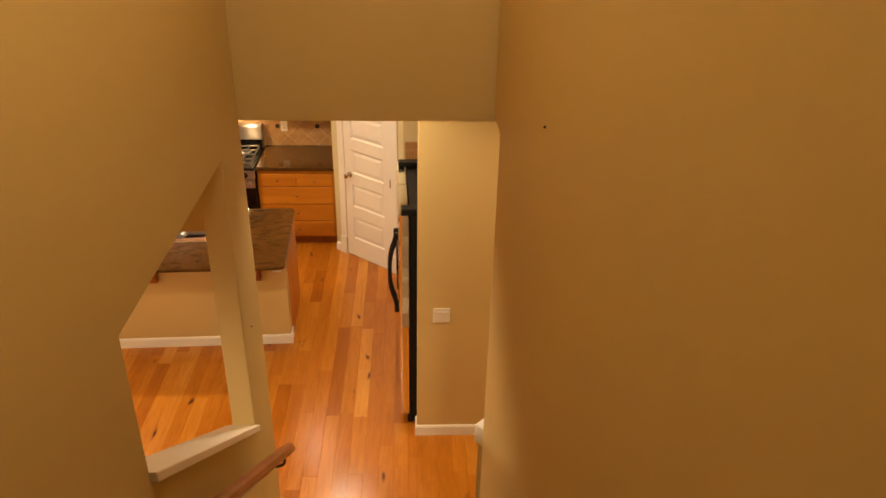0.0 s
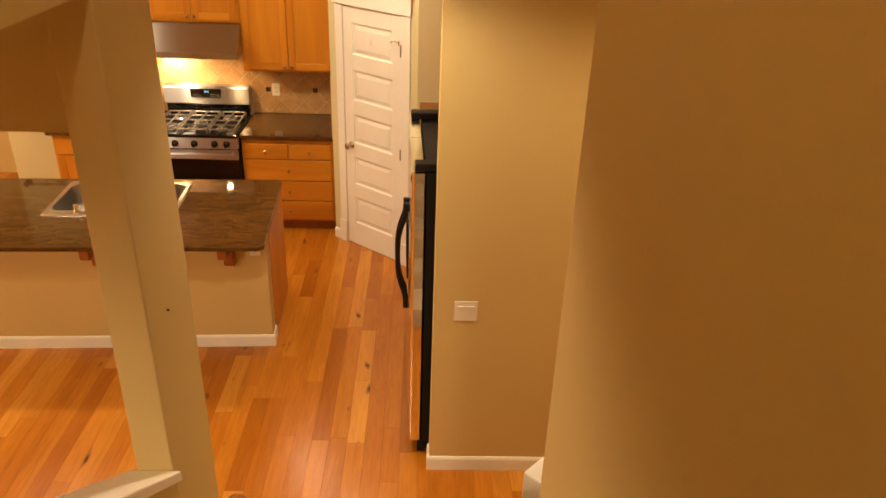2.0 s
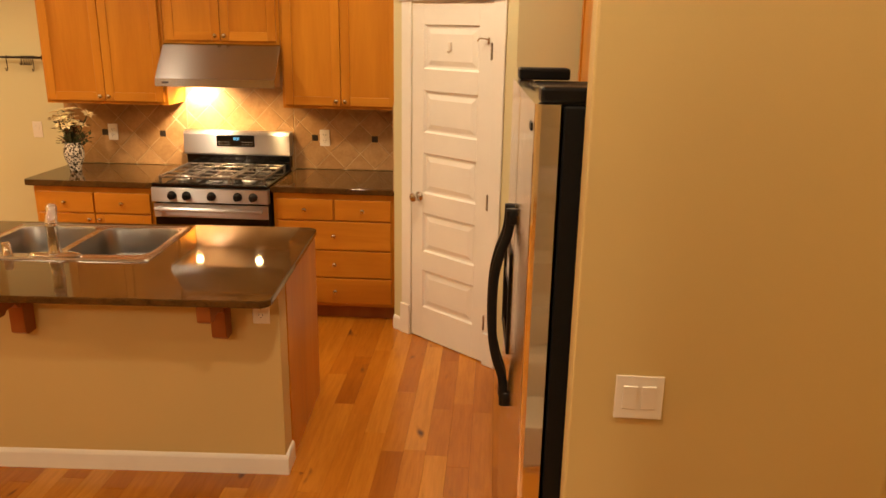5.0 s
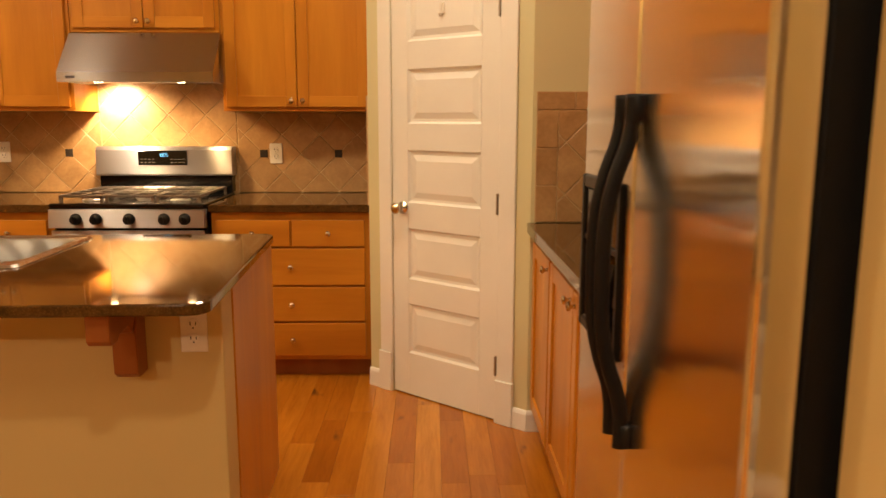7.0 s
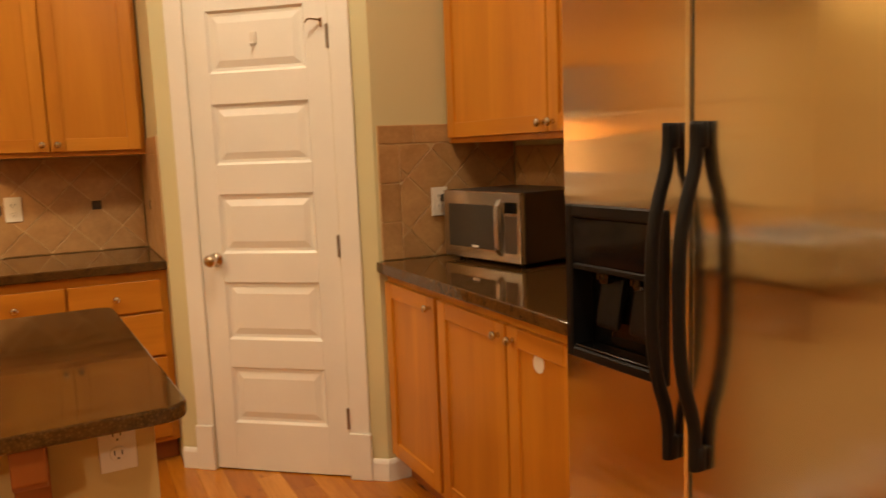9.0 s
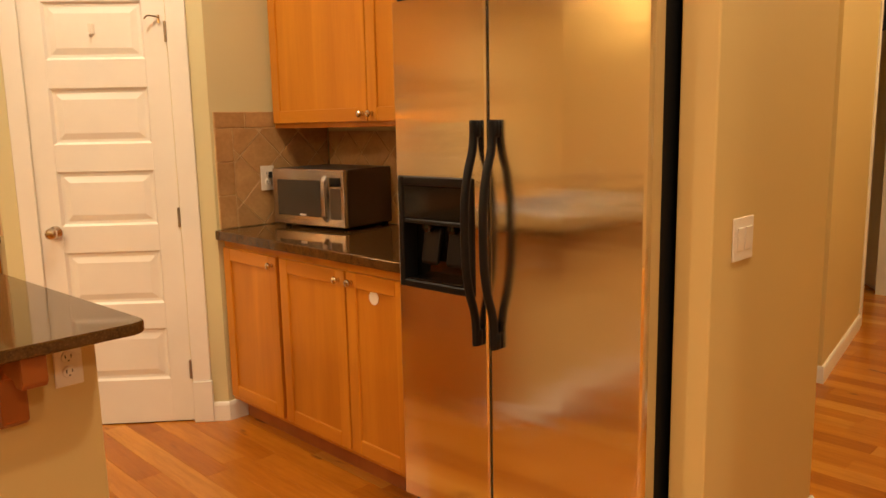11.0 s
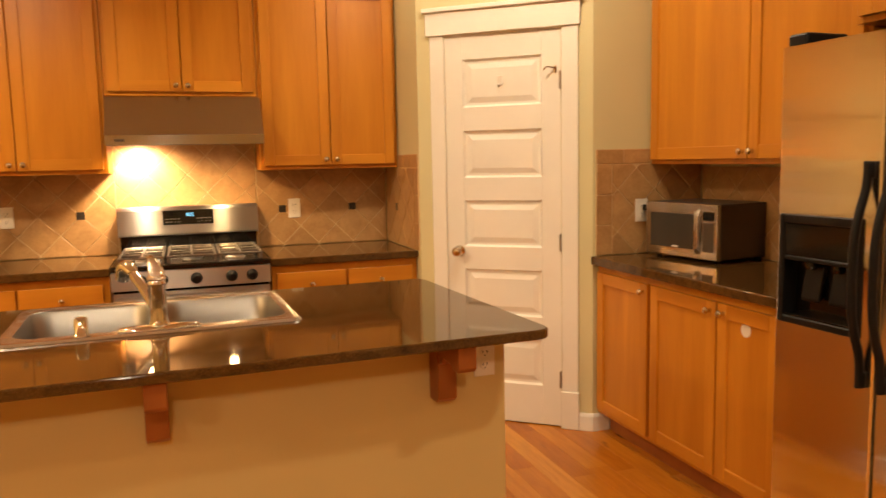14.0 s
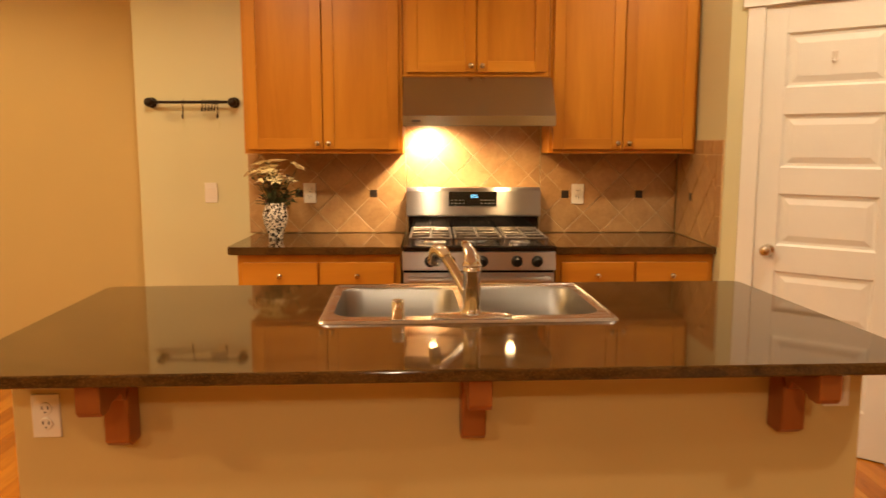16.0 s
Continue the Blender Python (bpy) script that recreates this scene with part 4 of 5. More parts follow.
    for gx0, gx1 in ((x0 + 0.03, -1.632), (-1.622, -1.378), (-1.368, x1 - 0.03)):
        g = bmesh.new()
        zt = 0.962
        for yy in (6.78, 7.03, 7.28):
            box(g, gx0, yy - 0.006, zt - 0.012, gx1, yy + 0.006, zt, 0.003)
        for xx in (gx0 + 0.006, (gx0 + gx1) / 2, gx1 - 0.006):
            box(g, xx - 0.006, 6.78, zt - 0.0115, xx + 0.006, 7.28, zt + 0.0008, 0.003)
        for yy in (6.9, 7.16):
            box(g, gx0 + 0.01, yy - 0.005, zt - 0.011, gx1 - 0.01, yy + 0.005, zt + 0.0015, 0.002)
        for xx in (gx0 + 0.008, gx1 - 0.008):
            for yy in (6.785, 7.275):
                box(g, xx - 0.007, yy - 0.007, 0.925, xx + 0.007, yy + 0.007, zt - 0.01)
        part("grate", g, GRATE, t, "cast-iron grate greyed for the lamp glints")


# Black iron greyed and made metallic to carry the hood lamps' glints.
GRATE = plain("glint_grey_cast_iron", (0.22, 0.19, 0.16), 0.3, 0.8, 0.2, 40, 0.15, 300)
gas_range()

# refrigerator side ---------------------------------------------------------------
EM = pose(0.429, 0, 0, 0, 0, -90)

t = thing("base_cabinet", "maple base cabinet with three flat-panel doors", "cabinet", (0.7, 5.45, 0), "base cabinets")
carcass(t, -6.095, -4.80, 0.10, 0.874, FR_WALL - 0.43, EM, True)
frame_door(t, -6.075, -5.635, 0.125, 0.838, EM, (-5.665, 0.80), None, MAPLE_Y)
frame_door(t, -5.61, -5.165, 0.125, 0.838, EM, (-5.20, 0.80), None, MAPLE_Y)
frame_door(t, -5.155, -4.815, 0.125, 0.838, EM, (-5.12, 0.80), None, MAPLE_Y)
stk = lathe(bmesh.new(), [(0.026, 0.0), (0.026, -0.0015), (0.024, -0.002)], (-5.0, 0.009, 0.757), "y", 24, EM)
s2 = thing("round_sticker", "round white sticker on the cabinet door", "sticker", (0.43, 5.0, 0.757))
part("disc", stk, IVORY, s2)
t = thing("worktop", "polished brown granite worktop under the microwave", "countertop", (0.74, 5.45, 0.875), "worktops")
part("slab", slab(bmesh.new(), 0.405, 4.80, FR_WALL - 0.001, 6.099, 0.875, 0.915, 0.012, (3,)), GRANITE, t)
UE = pose(0.735, 0, 0, 0, 0, -90)
upper("wall_cabinet", "tall maple wall cabinet above the microwave", -6.096, -4.785, 1.37, 2.42, UE, FR_WALL - 0.737, 0.555)
upper("wall_cabinet", "short maple cabinet above the refrigerator", -4.78, -3.875, 1.84, 2.42, pose(0.655, 0, 0, 0, 0, -90), FR_WALL - 0.657, 0.5)

def refrigerator():
    t = thing("refrigerator", "stainless side-by-side refrigerator with black handles and dispenser", "refrigerator", (0.7, 4.33, 0))
    y0, y1, sp = 3.876, 4.792, 4.396
    part("body", B(0.442, y0 + 0.006, 0.03, 1.03, y1 - 0.034, 1.752, 0.004), BLACK_TEXTURED, t, "black textured cabinet")
    part("grille", B(0.42, y0 + 0.01, 0.012, 0.46, y1 - 0.01, 0.098, 0.004), BLACK, t, "black toe grille")
    dy0, dy1, dz0, dz1 = 4.452, 4.775, 0.848, 1.213

    def skin(a, b, holes=None):
        """A door's steel front with rounded long edges."""
        bm = bmesh.new()
        if not holes:
            prof = [(0.432, a), (0.386, a), (0.378, a + 0.003), (0.373, a + 0.008), (0.371, a + 0.016), (0.369, (a + b) / 2), (0.371, b - 0.007), (0.374, b - 0.002), (0.380, b), (0.432, b)]
            prism(bm, prof, 0.105, 1.757, "z")
        else:
            prof = [(0.432, a), (0.385, a), (0.375, a + 0.003), (0.371, a + 0.009), (0.371, b - 0.009), (0.375, b - 0.003), (0.385, b), (0.432, b)]
            prism(bm, prof, 0.105, dz0, "z")
            prism(bm, prof, dz1, 1.757, "z")
            prism(bm, [(0.432, a), (0.385, a), (0.375, a + 0.003), (0.371, a + 0.009), (0.371, dy0), (0.432, dy0)], dz0, dz1, "z")
            prism(bm, [(0.432, dy1), (0.371, dy1), (0.376, b - 0.005), (0.39, b), (0.432, b)], dz0, dz1, "z")
        return bm
    right = part("fridge_door", skin(y0, sp - 0.004), STEEL_FRIDGE, t)
    left = part("freezer_door", skin(sp + 0.004, y1, True), STEEL_FRIDGE, t)
    part("door_badge", B(0.3672, 3.935, 1.686, 0.3715, 3.985, 1.706, 0.001), BLACK, right, "small dark badge plate")
    ds = part("dispenser", B(0.427, dy0 + 0.02, dz0 + 0.02, 0.431, dy1 - 0.02, 1.2), BLACK_GLOSS, left, "black ice and water dispenser")
    for bz in ((dy0, dz0, dy0 + 0.022, dz1), (dy1 - 0.022, dz0, dy1, dz1), (dy0 + 0.0225, dz1 - 0.03, dy1 - 0.0225, dz1), (dy0 + 0.0225, dz0, dy1 - 0.0225, dz0 + 0.025)):
        part("bezel", B(0.362, bz[0], bz[1], 0.43, bz[2], bz[3], 0.004), BLACK, ds)
    part("control_face", B(0.368, dy0 + 0.022, 1.075, 0.376, dy1 - 0.022, dz1 - 0.03, 0.003), BLACK_GLOSS, ds, "glossy black control face")
    lip = B(0.366, dy0 + 0.03, dz0 + 0.026, 0.42, dy1 - 0.03, dz0 + 0.032, 0.002)
    part("drip_tray", lip, BLACK_GLOSS, ds)
    part("divider", B(0.366, dy0 + 0.0225, 1.060, 0.385, dy1 - 0.0225, 1.0745, 0.003), BLACK, ds)
    for y in (4.555, 4.665):
        pad = [(0.426, 1.045), (0.412, 1.045), (0.404, 1.005), (0.396, 0.965), (0.392, 0.935), (0.396, 0.925), (0.404, 0.935), (0.412, 0.975), (0.426, 1.01)]
        part("lever", prism(bmesh.new(), pad, y - 0.036, y + 0.036, "y", 0.003), BLACK, ds, "black dispenser paddle")
        part("nozzle", lathe(bmesh.new(), [(0.022, 1.0595), (0.022, 1.045), (0.016, 1.035)], (0.392, y, 0), "z", 18), BLACK_GLOSS, ds)
    for y, dr in ((4.434, left), (4.363, right)):
        pts = smooth_pts([(0.354, y, 1.385), (0.353, y, 1.335), (0.345, y, 1.29), (0.326, y, 1.235), (0.311, y, 1.16), (0.307, y, 1.06), (0.311, y, 0.95), (0.326, y, 0.872), (0.345, y, 0.815), (0.353, y, 0.765), (0.354, y, 0.706)], 4)
        h = tube(bmesh.new(), pts, 0.015, 14, 0.78)
        for z in (1.36, 0.73):
            box(h, 0.35, y - 0.014, z - 0.025, 0.373, y + 0.014, z + 0.025, 0.004)
        part("door_handle", h, BLACK, dr, "black bowed door handle", True)
    for y in (y0 + 0.05, y1 - 0.05):
        part("hinge_cover", B(0.385, y - 0.04, 1.7575, 0.56, y + 0.04, 1.797, 0.008, 2), BLACK, t, "black top hinge cover")
    # it stands a little askew in its bay
    pivot = Matrix.Translation((0.378, 4.795, 0))
    t.matrix_basis = pivot @ pose(0, 0, 0, 0, 0, 2.2) @ Matrix.Translation((-0.372, -4.795, 0)) @ ORIGIN[t]


refrigerator()


def microwave():
    t = thing("microwave_oven", "stainless countertop microwave with dark window", "microwave", (0.85, 5.78, 0.915))
    m = pose(0.715, 5.79, 0.917, 0, 0, -90 + 9)
    w_, d, h = 0.46, 0.36, 0.27
    part("case", box(bmesh.new(), -w_ / 2, 0.02, 0.012, w_ / 2, d, h, 0.006, 2, m), STEEL_CASE, t, "dark grey steel case")
    fr = prism(bmesh.new(), [(-0.004, 0.012), (-0.004, h), (0.0195, h), (0.0195, 0.012)], -w_ / 2, w_ / 2, "x", 0.005, m)
    fr = part("front", fr, STEEL, t)
    part("window", box(bmesh.new(), -w_ / 2 + 0.035, -0.0065, 0.055, w_ / 2 - 0.145, -0.0035, h - 0.05, 0.001, 1, m), WINDOW, fr, "dark door window")
    part("keypad", box(bmesh.new(), w_ / 2 - 0.085, -0.0065, 0.05, w_ / 2 - 0.02, -0.0035, h - 0.085, 0.001, 1, m), STEEL_CASE, fr)
    part("display", box(bmesh.new(), w_ / 2 - 0.085, -0.0068, h - 0.075, w_ / 2 - 0.02, -0.0035, h - 0.035, 0.001, 1, m), BLACK_GLOSS, fr)
    hd = prism(bmesh.new(), [(-0.004, 0.035), (-0.022, 0.06), (-0.025, 0.14), (-0.022, 0.22), (-0.004, 0.245), (-0.003, 0.22), (-0.010, 0.14), (-0.003, 0.06)], w_ / 2 - 0.125, w_ / 2 - 0.10, "x", 0.002, m)
    part("handle", hd, STEEL, fr, "curved steel door handle")
    part("badge", box(bmesh.new(), -0.05, -0.0072, 0.058, -0.01, -0.0064, 0.066, 0, 1, m), IVORY, fr, "pale badge mark")
    for x in (-w_ / 2 + 0.04, w_ / 2 - 0.04):
        for y in (0.05, d - 0.05):
            part("foot", lathe(bmesh.new(), [(0.014, -0.001), (0.016, 0.013)], (x, y, 0), "z", 12, m), BLACK, t)


microwave()

# small things ----------------------------------------------------------------------


def towel_rail():
    t = thing("hook_rail", "dark bronze wall rail with hanging hooks", "rail", (-3.1, 7.38, 1.66))
    part("bar", tube(bmesh.new(), [(-3.345, 7.36, 1.664), (-2.855, 7.36, 1.664)], 0.008, 12), BRONZE, t, "", True)
    for x in (-3.335, -2.865):
        e = lathe(bmesh.new(), [(0.03, 0.0), (0.03, -0.008), (0.012, -0.014), (0.010, -0.045), (0.022, -0.05), (0.026, -0.06), (0.022, -0.075), (0.008, -0.08)], (x, BACK, 1.664), "y", 20)
        part("mount", e, BRONZE, t, "round bronze end mount", True)
    for x, ln in ((-3.14, 0.085), (-2.945, 0.085), (-3.03, 0.045), (-3.012, 0.045), (-2.994, 0.045), (-2.976, 0.045), (-2.96, 0.045)):
        pts = smooth_pts([(x, 7.37, 1.655), (x, 7.358, 1.676), (x, 7.347, 1.66), (x, 7.350, 1.664 - ln * 0.7), (x, 7.348, 1.664 - ln), (x, 7.335, 1.664 - ln - 0.006), (x, 7.328, 1.664 - ln + 0.012)])
        part("hook", tube(bmesh.new(), pts, 0.003, 8), BRONZE, t, "thin S-shaped hook")


towel_rail()


def vase():
    rnd = random.Random(5)
    vx, vy, vz = -2.585, 7.10, 0.916
    t = thing("flower_vase", "black and white mosaic vase on the worktop", "vase", (vx, vy, vz))
    prof = [(0.036, 0.0), (0.040, 0.004), (0.037, 0.02), (0.048, 0.05), (0.062, 0.085), (0.068, 0.12), (0.066, 0.15), (0.055, 0.178), (0.050, 0.188), (0.054, 0.198), (0.049, 0.198), (0.045, 0.186), (0.05, 0.16)]
    part("body", lathe(bmesh.new(), prof, (vx, vy, vz), "z", 28), MOSAIC, t, "", True)
    f = thing("flower_bunch", "bunch of cream lilies and dark leaves in the vase", "flowers", (vx, vy, vz + 0.15))
    stems, leaves, dark = bmesh.new(), bmesh.new(), bmesh.new()
    k = 0
    for i in range(54):
        a, r = rnd.uniform(0, 6.283), rnd.uniform(0.02, 0.15)
        z = vz + rnd.uniform(0.25, 0.45) - r * 0.4
        tip = Vector((vx + r * math.cos(a), vy + 0.55 * r * math.sin(a), z))
        base = Vector((vx + 0.02 * math.cos(a), vy + 0.02 * math.sin(a), vz + 0.16))
        midp = (base + tip) / 2 + Vector((0, 0, 0.02))
        tube(stems, smooth_pts([base, midp, tip], 3), 0.0018, 5)
        for j in range(4):
            q = base.lerp(tip, rnd.uniform(0.3, 0.95))
            d = Vector((rnd.uniform(-1, 1), rnd.uniform(-1, 1), rnd.uniform(-0.3, 0.8))).normalized() * rnd.uniform(0.035, 0.06)
            s = d.cross(Vector((0, 0, 1))).normalized() * 0.009
            up = Vector((0, 0, 0.006))
            dst = leaves if rnd.random() < 0.75 else dark
            vs = [dst.verts.new(p) for p in (q, q + d * 0.5 + s, q + d, q + d * 0.5 - s)]
            c = dst.verts.new(q + d * 0.5 + up)
            for u in range(4):
                dst.faces.new((vs[u], vs[(u + 1) % 4], c))
        if z > vz + 0.29 and k < 34:
            k += 1
            bl = bmesh.new()
            ax = (tip - midp).normalized()
            rot = ax.to_track_quat("Z", "Y").to_matrix().to_4x4()
            for p in range(6):
                an = p * math.pi / 3 + rnd.uniform(-0.2, 0.2)
                c, s = math.cos(an), math.sin(an)
                ln = rnd.uniform(0.042, 0.062)
                pts = [(0, 0, 0), (c * ln * 0.5 - s * 0.010, s * ln * 0.5 + c * 0.010, 0.014), (c * ln, s * ln, 0.012), (c * ln * 0.5 + s * 0.010, s * ln * 0.5 - c * 0.010, 0.014)]
                vs = [bl.verts.new(q) for q in pts]
                md = bl.verts.new((c * ln * 0.5, s * ln * 0.5, 0.009))
                for u in range(4):
                    bl.faces.new((vs[u], vs[(u + 1) % 4], md))
            part("blossom", join(bmesh.new(), bl, Matrix.Translation(tip) @ rot), PETAL, f, "cream star-shaped blossom")
    tagged(part("stem_cluster", stems, LEAF, f), kind="stuff")
    tagged(part("leaf_cluster", leaves, LEAF, f), kind="stuff")
    tagged(part("dried_leaf_cluster", dark, DRIED, f), kind="stuff")


def mosaic():
    m, n, l, b = material("mosaic_glass", 0.15)
    vo = n.new("ShaderNodeTexVoronoi")
    vo.inputs["Scale"].default_value = 110
    l.new(coords(n, l), vo.inputs["Vector"])
    sep = n.new("ShaderNodeSeparateColor")
    l.new(vo.outputs["Color"], sep.inputs[0])
    l.new(ramp(n, l, sep.outputs[0], [(0.0, (0.03, 0.022, 0.018)), (0.38, (0.04, 0.03, 0.02)), (0.42, (0.62, 0.57, 0.48)), (1.0, (0.75, 0.7, 0.6))]), b.inputs["Base Color"])
    bump(n, l, b, vo.outputs["Distance"], 0.3, 0.002)
    return m


MOSAIC = mosaic()
PETAL = plain("cream_petal", (0.86, 0.74, 0.42), 0.6, 0, 0.15, 40)
LEAF = plain("dark_leaf", (0.05, 0.06, 0.018), 0.5, 0, 0.3, 30)
DRIED = plain("dried_leaf", (0.13, 0.045, 0.018), 0.6, 0, 0.3, 30)
vase()

wall_plate("outlet", "ivory outlet plate on the tiled backsplash", pose(-2.445, BACK - 0.012, 1.148), 1, True)
wall_plate("outlet", "ivory outlet plate on the tiled backsplash", pose(-0.889, BACK - 0.012, 1.142), 1, True)
wall_plate("outlet", "ivory outlet with a black plug beside the microwave", pose(0.692, 6.10 - 0.012, 1.138), 1, True, True)

# A fixture at every lamp position, the added ones too.
for (x, y), p in zip(DOWNLIGHTS, POWER):
    t = thing("downlight", "round recessed ceiling downlight with white trim", "ceiling light", (x, y, CEIL), "recessed ceiling lights")
    part("trim_ring", lathe(bmesh.new(), [(0.095, 0.0), (0.095, -0.006), (0.075, -0.010), (0.070, -0.002)], (x, y, CEIL), "z", 28), WHITE, t)
    part("lens", lathe(bmesh.new(), [(0.068, -0.0015), (0.068, -0.004), (0.06, -0.005)], (x, y, CEIL), "z", 24), LENS, t, "lit round lens")

# open white door at the end of the hallway
HM = pose(5.30, 4.67, 0, 0, 0, 34)
panel_door("door_2", "half-open white five-panel door down the hallway", 0.71, 2.025, HM, PANELS, 0.0, 0.64)
DB = plain("dark_blue_wall_paint", (0.03, 0.04, 0.09), 0.6, 0, 0.1, 3)
structure("wall_hall_room", B(6.05, 4.45, 0, 6.12, 6.0, CEIL), DB, "dark blue wall of the room beyond the door", "wall")
structure("trim_hall_casing", box(B(5.18, 4.60, 0, 5.27, 4.68, 2.12), 1.282, -0.01, 0, 1.36, 0.09, 2.12, 0.003, 1, HALL_M), WHITE, "white door casing in the hallway", "trim")

# backsplash tiles ------------------------------------------------------------------
TS = 0.1524
TD = TS * math.sqrt(2)


def clip(poly, x0, z0, x1, z1):
    for axis, lim, keep in ((0, x0, 1), (0, x1, -1), (1, z0, 1), (1, z1, -1)):
        out = []
        for i, p in enumerate(poly):
            q = poly[(i + 1) % len(poly)]
            a, b = keep * (p[axis] - lim), keep * (q[axis] - lim)
            if a >= 0:
                out.append(p)
            if (a >= 0) != (b >= 0):
                s = a / (a - b)
                out.append((p[0] + s * (q[0] - p[0]), p[1] + s * (q[1] - p[1])))
        poly = out
        if len(poly) < 3:
            return []
    return poly


def shrink(poly, d):
    """Moves every side of a convex outline in by d."""
    n = len(poly)
    area = sum(poly[i][0] * poly[(i + 1) % n][1] - poly[(i + 1) % n][0] * poly[i][1] for i in range(n))
    sg = 1 if area > 0 else -1
    lines = []
    for i in range(n):
        (ax, az), (bx, bz) = poly[i], poly[(i + 1) % n]
        ln = math.hypot(bx - ax, bz - az)
        if ln < 1e-5:
            continue
        nx, nz = -(bz - az) / ln * sg, (bx - ax) / ln * sg
        lines.append((nx, nz, nx * ax + nz * az + d))
    out = []
    for i in range(len(lines)):
        a, b = lines[i - 1], lines[i]
        det = a[0] * b[1] - a[1] * b[0]
        if abs(det) < 1e-6:
            continue
        out.append(((a[2] * b[1] - a[1] * b[2]) / det, (a[0] * b[2] - a[2] * b[0]) / det))
    return out


def tile(poly, m, parent, mat=None, name="tile", lift=0.0):
    p = shrink(poly, 0.0024)
    if len(p) < 3:
        return
    n = len(p)
    a = abs(sum(p[i][0] * p[(i + 1) % n][1] - p[(i + 1) % n][0] * p[i][1] for i in range(n))) / 2
    if a < 2e-4:
        return
    q = shrink(p, 0.0018)
    if len(q) != n:
        q = p
    bm = bmesh.new()
    rings = [[bm.verts.new((u, y, v)) for u, v in r] for r, y in ((p, -0.003), (p, -0.0085 - lift), (q, -0.010 - lift))]
    for r, s in zip(rings, rings[1:]):
        for i in range(n):
            bm.faces.new((r[i], r[(i + 1) % n], s[(i + 1) % n], s[i]))
    bm.faces.new(rings[-1])
    bmesh.ops.recalc_face_normals(bm, faces=list(bm.faces))
    bmesh.ops.transform(bm, matrix=m, verts=list(bm.verts))
    part(name, bm, mat or TILE, parent)


def tile_panel(name, label, m, x0, z0, x1, z1, ox, oz, accents=(), border=None):
    """Diamond-laid tiles on the local plane y = 0 with a diamond's corner at (ox, oz)."""
    g = structure(name, box(bmesh.new(), x0, -0.006, z0, x1, -0.0005, z1, 0, 1, m), GROUT, label, "backsplash")
    ix0, iz1 = x0, z1
    if border:
        side, bw, bh = border
        n = max(1, round((x1 - x0) / TS))
        for i in range(n):
            a, b = x0 + (x1 - x0) * i / n, x0 + (x1 - x0) * (i + 1) / n
            tile([(a, z1 - bh), (b, z1 - bh), (b, z1), (a, z1)], m, g)
        iz1 = z1 - bh
        n = max(1, round((iz1 - z0) / TS))
        ca, cb = (x0, x0 + bw) if side < 0 else (x1 - bw, x1)
        for i in range(n):
            a, b = z0 + (iz1 - z0) * i / n, z0 + (iz1 - z0) * (i + 1) / n
            tile([(ca, a), (cb, a), (cb, b), (ca, b)], m, g)
        if side < 0:
            ix0 = x0 + bw
        else:
            x1 = x1 - bw
    k = int(3 / TD) + 2
    h = TD / 2
    for i in range(-k, k):
        for j in range(-k, k):
            for dx, dz in ((0, h), (h, 0)):
                cx, cz = ox + i * TD + dx, oz + j * TD + dz
                if cx + h < ix0 or cx - h > x1 or cz + h < z0 or cz - h > iz1:
                    continue
                p = clip([(cx - h, cz), (cx, cz - h), (cx + h, cz), (cx, cz + h)], ix0, z0, x1, iz1)
                if p:
                    tile(p, m, g)
    for ax, az in accents:
        s = 0.024
        tile([(ax - s, az - s), (ax + s, az - s), (ax + s, az + s), (ax - s, az + s)], m, g, ACCENT, "accent_tile", 0.002)


W0 = pose(0, BACK, 0)
tile_panel("backsplash_1", "tan stone diamond tiles behind the range and worktop", W0, -2.80, 0.916, -1.888, 1.376, -2.077, 1.144, ((-2.077, 1.144), (-2.508, 1.144)))
tile_panel("backsplash_2", "tan stone diamond tiles behind the range", W0, -1.886, 0.85, -1.11, 1.78, -1.498, 1.144)
tile_panel("backsplash_3", "tan stone diamond tiles behind the worktop", W0, -1.108, 0.916, SIDE_X - 0.012, 1.376, -0.961, 1.140, ((-0.961, 1.140), (-0.53, 1.140)))
tile_panel("backsplash_4", "tan stone tiles with a square border on the return wall", pose(SIDE_X, 0, 0, 0, 0, -90), -BACK + 0.01, 0.916, -DIAG_A[1] - 0.012, 1.45, -7.16, 1.14, ((-7.16, 1.14),), (1, 0.07, 0.075))
tile_panel("backsplash_5", "tan stone tiles with a square border beside the microwave", pose(0, 6.10, 0), 0.435, 0.916, 1.06, 1.45, 0.665, 1.14, (), (-1, 0.09, 0.075))
tile_panel("backsplash_6", "tan stone diamond tiles behind the microwave", pose(FR_WALL, 0, 0, 0, 0, -90), -6.088, 0.916, -4.80, 1.352, -5.5, 1.14)

# floor boards ------------------------------------------------------------------------
rnd = random.Random(11)
BW = 0.105
near_mesh = {}


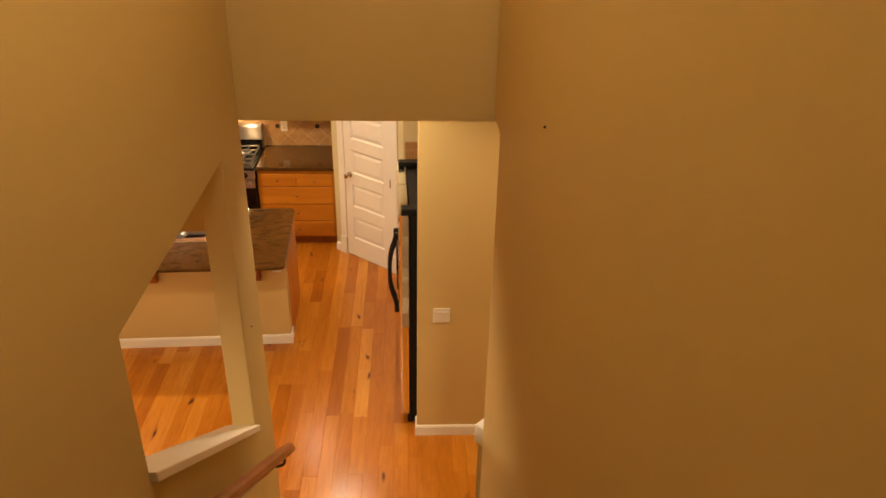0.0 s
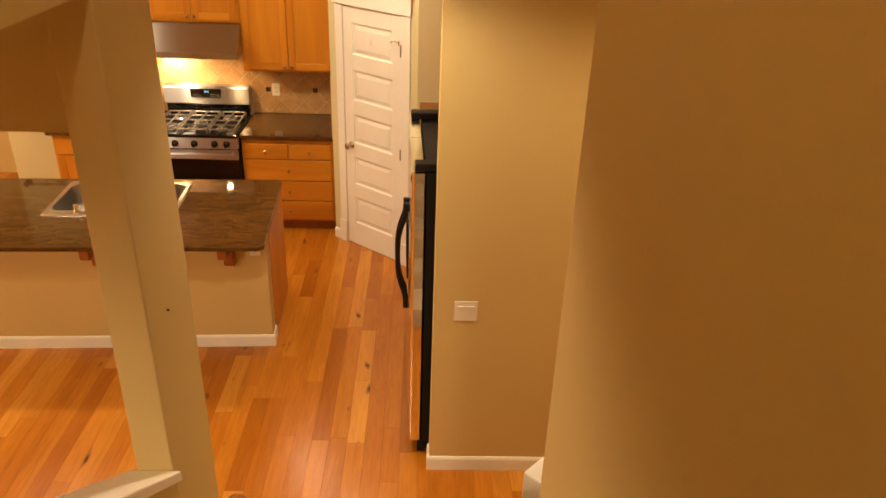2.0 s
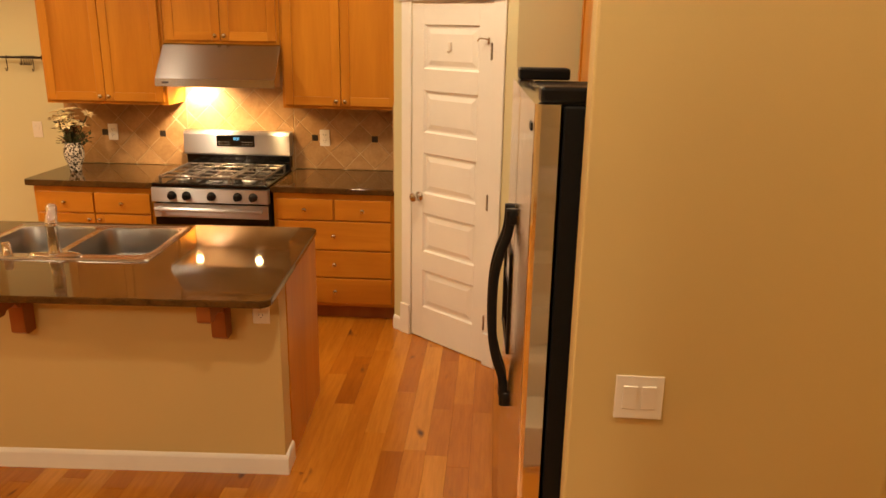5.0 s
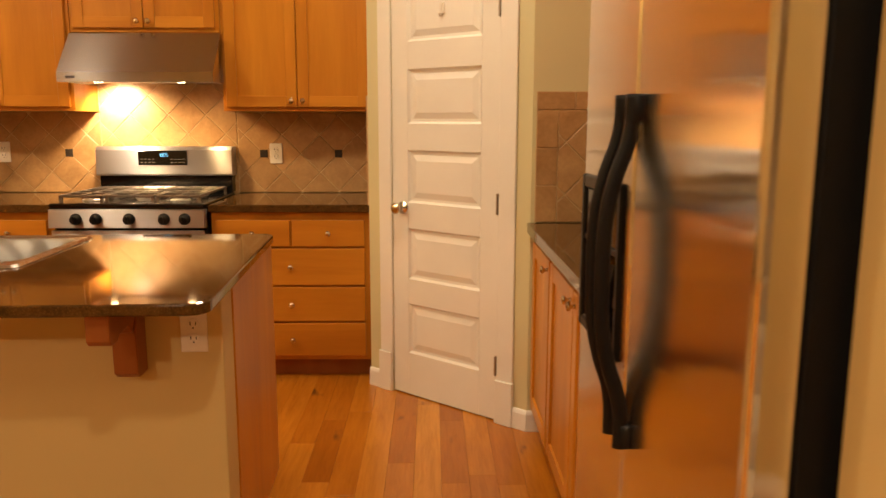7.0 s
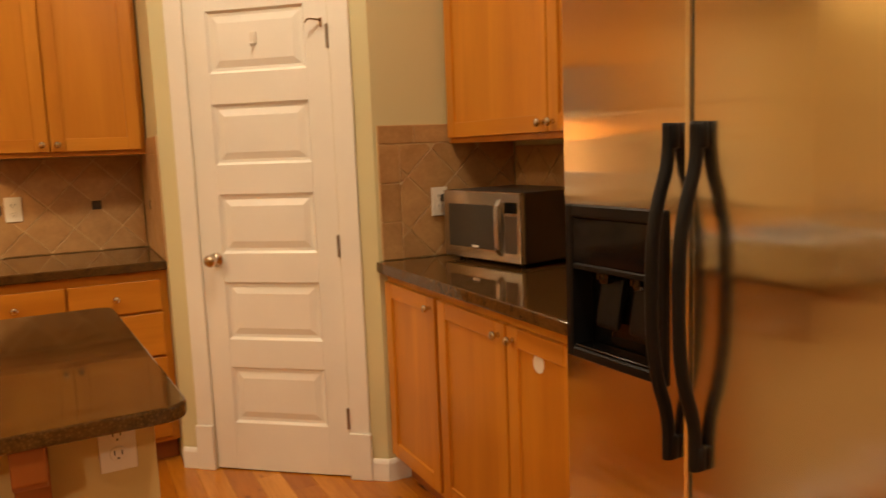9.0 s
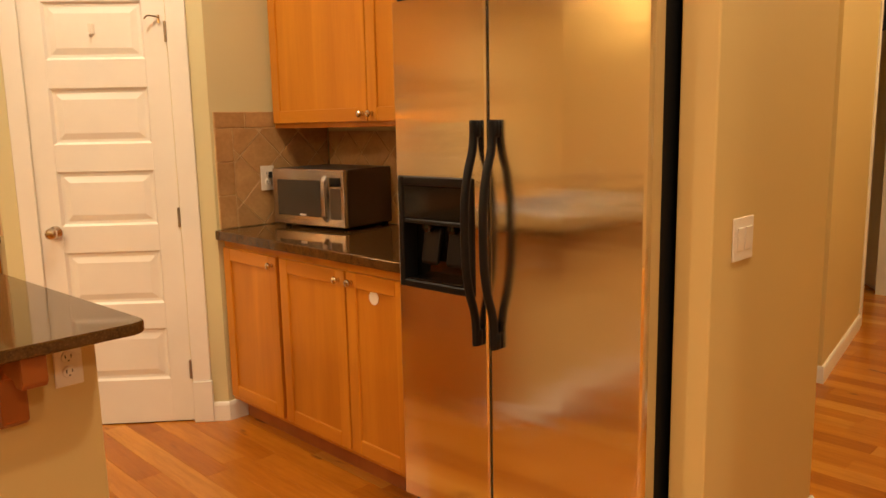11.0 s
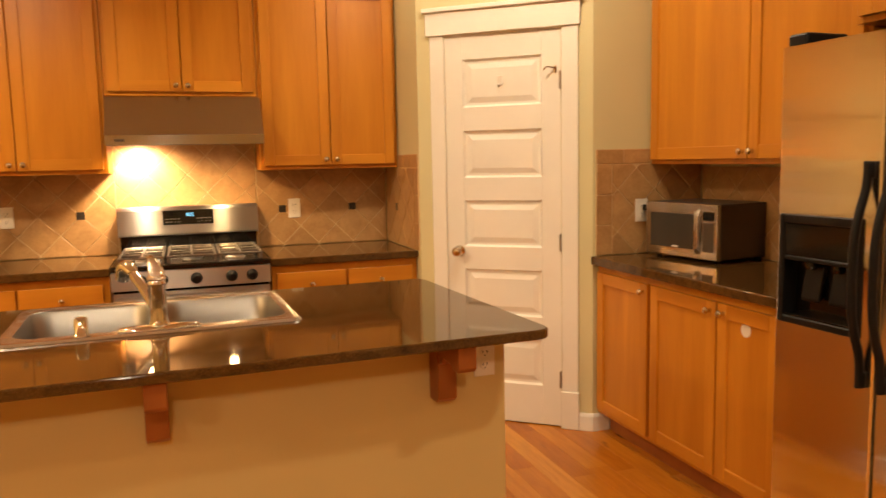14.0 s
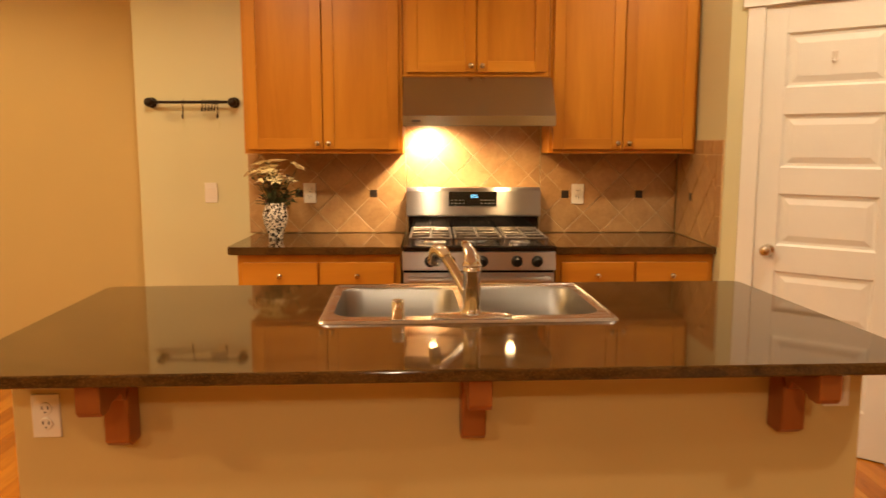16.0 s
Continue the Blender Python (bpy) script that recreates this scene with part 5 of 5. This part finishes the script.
def board_mesh(ln):
    key = round(ln, 2)
    if key not in near_mesh:
        bm = bmesh.new()
        hw = BW / 2 - 0.0004
        p = [(-hw, 0), (hw, 0), (hw, key - 0.0008), (-hw, key - 0.0008)]
        q = [(-hw + 0.0009, 0.0009), (hw - 0.0009, 0.0009), (hw - 0.0009, key - 0.0017), (-hw + 0.0009, key - 0.0017)]
        rings = [[bm.verts.new((x, y, z)) for x, y in r] for r, z in ((p, -0.011), (p, -0.0005), (q, 0.0))]
        for r, s in zip(rings, rings[1:]):
            for i in range(4):
                bm.faces.new((r[i], r[(i + 1) % 4], s[(i + 1) % 4], s[i]))
        bm.faces.new(rings[-1])
        bm.normal_update()
        me = bpy.data.meshes.new("board")
        bm.to_mesh(me)
        bm.free()
        me.materials.append(FLOOR)
        near_mesh[key] = me
    return near_mesh[key]


floor_ob = bpy.data.objects["floor"]
verts, faces, count = [], [], 0
nx = int((6.4 - FAR_X) / BW)
LENGTHS = (0.45, 0.6, 0.8, 1.0, 1.2, 1.5)
for i in range(nx):
    x = FAR_X + BW * (i + 0.5)
    y = -1.6 - rnd.uniform(0, 0.8)
    while y < (FAR_Y if x < LEFT else BACK):
        ln = rnd.choice(LENGTHS)
        y1 = y + ln
        low = 2.42 if x > 0.97 else -1.6
        if y < low < y1 - 0.05:
            y, ln = low, y1 - low
        mid = y + ln / 2
        skip = (KX1 < x < 0.83 and y1 < 1.9) or (x > 0.97 and y1 < 2.3) or (x > -0.2 and y > 6.75)
        if not skip:
            if -1.45 < x < 1.0 and 2.4 < mid < 6.7 and count < 300:
                ob = new("board", board_mesh(ln))
                ob.location = (x, y, 0)
                ob.parent = floor_ob
                count += 1
            else:
                hw = BW / 2 - 0.0004
                b = len(verts)
                for u, a, bb, z in ((hw, y, y1 - 0.0008, -0.011), (hw, y, y1 - 0.0008, -0.0005), (hw - 0.0009, y + 0.0009, y1 - 0.0017, 0.0)):
                    verts += [(x - u, a, z), (x + u, a, z), (x + u, bb, z), (x - u, bb, z)]
                for o in (0, 4):
                    for q in range(4):
                        r = (q + 1) % 4
                        faces.append((b + o + q, b + o + r, b + o + 4 + r, b + o + 4 + q))
                faces.append((b + 8, b + 9, b + 10, b + 11))
        y = y1
me = bpy.data.meshes.new("board_field")
me.from_pydata(verts, [], faces)
me.materials.append(FLOOR)
ob = new("board_field", me)
ob.parent = floor_ob
tagged(ob, "warm oak strip floor boards", kind="stuff")
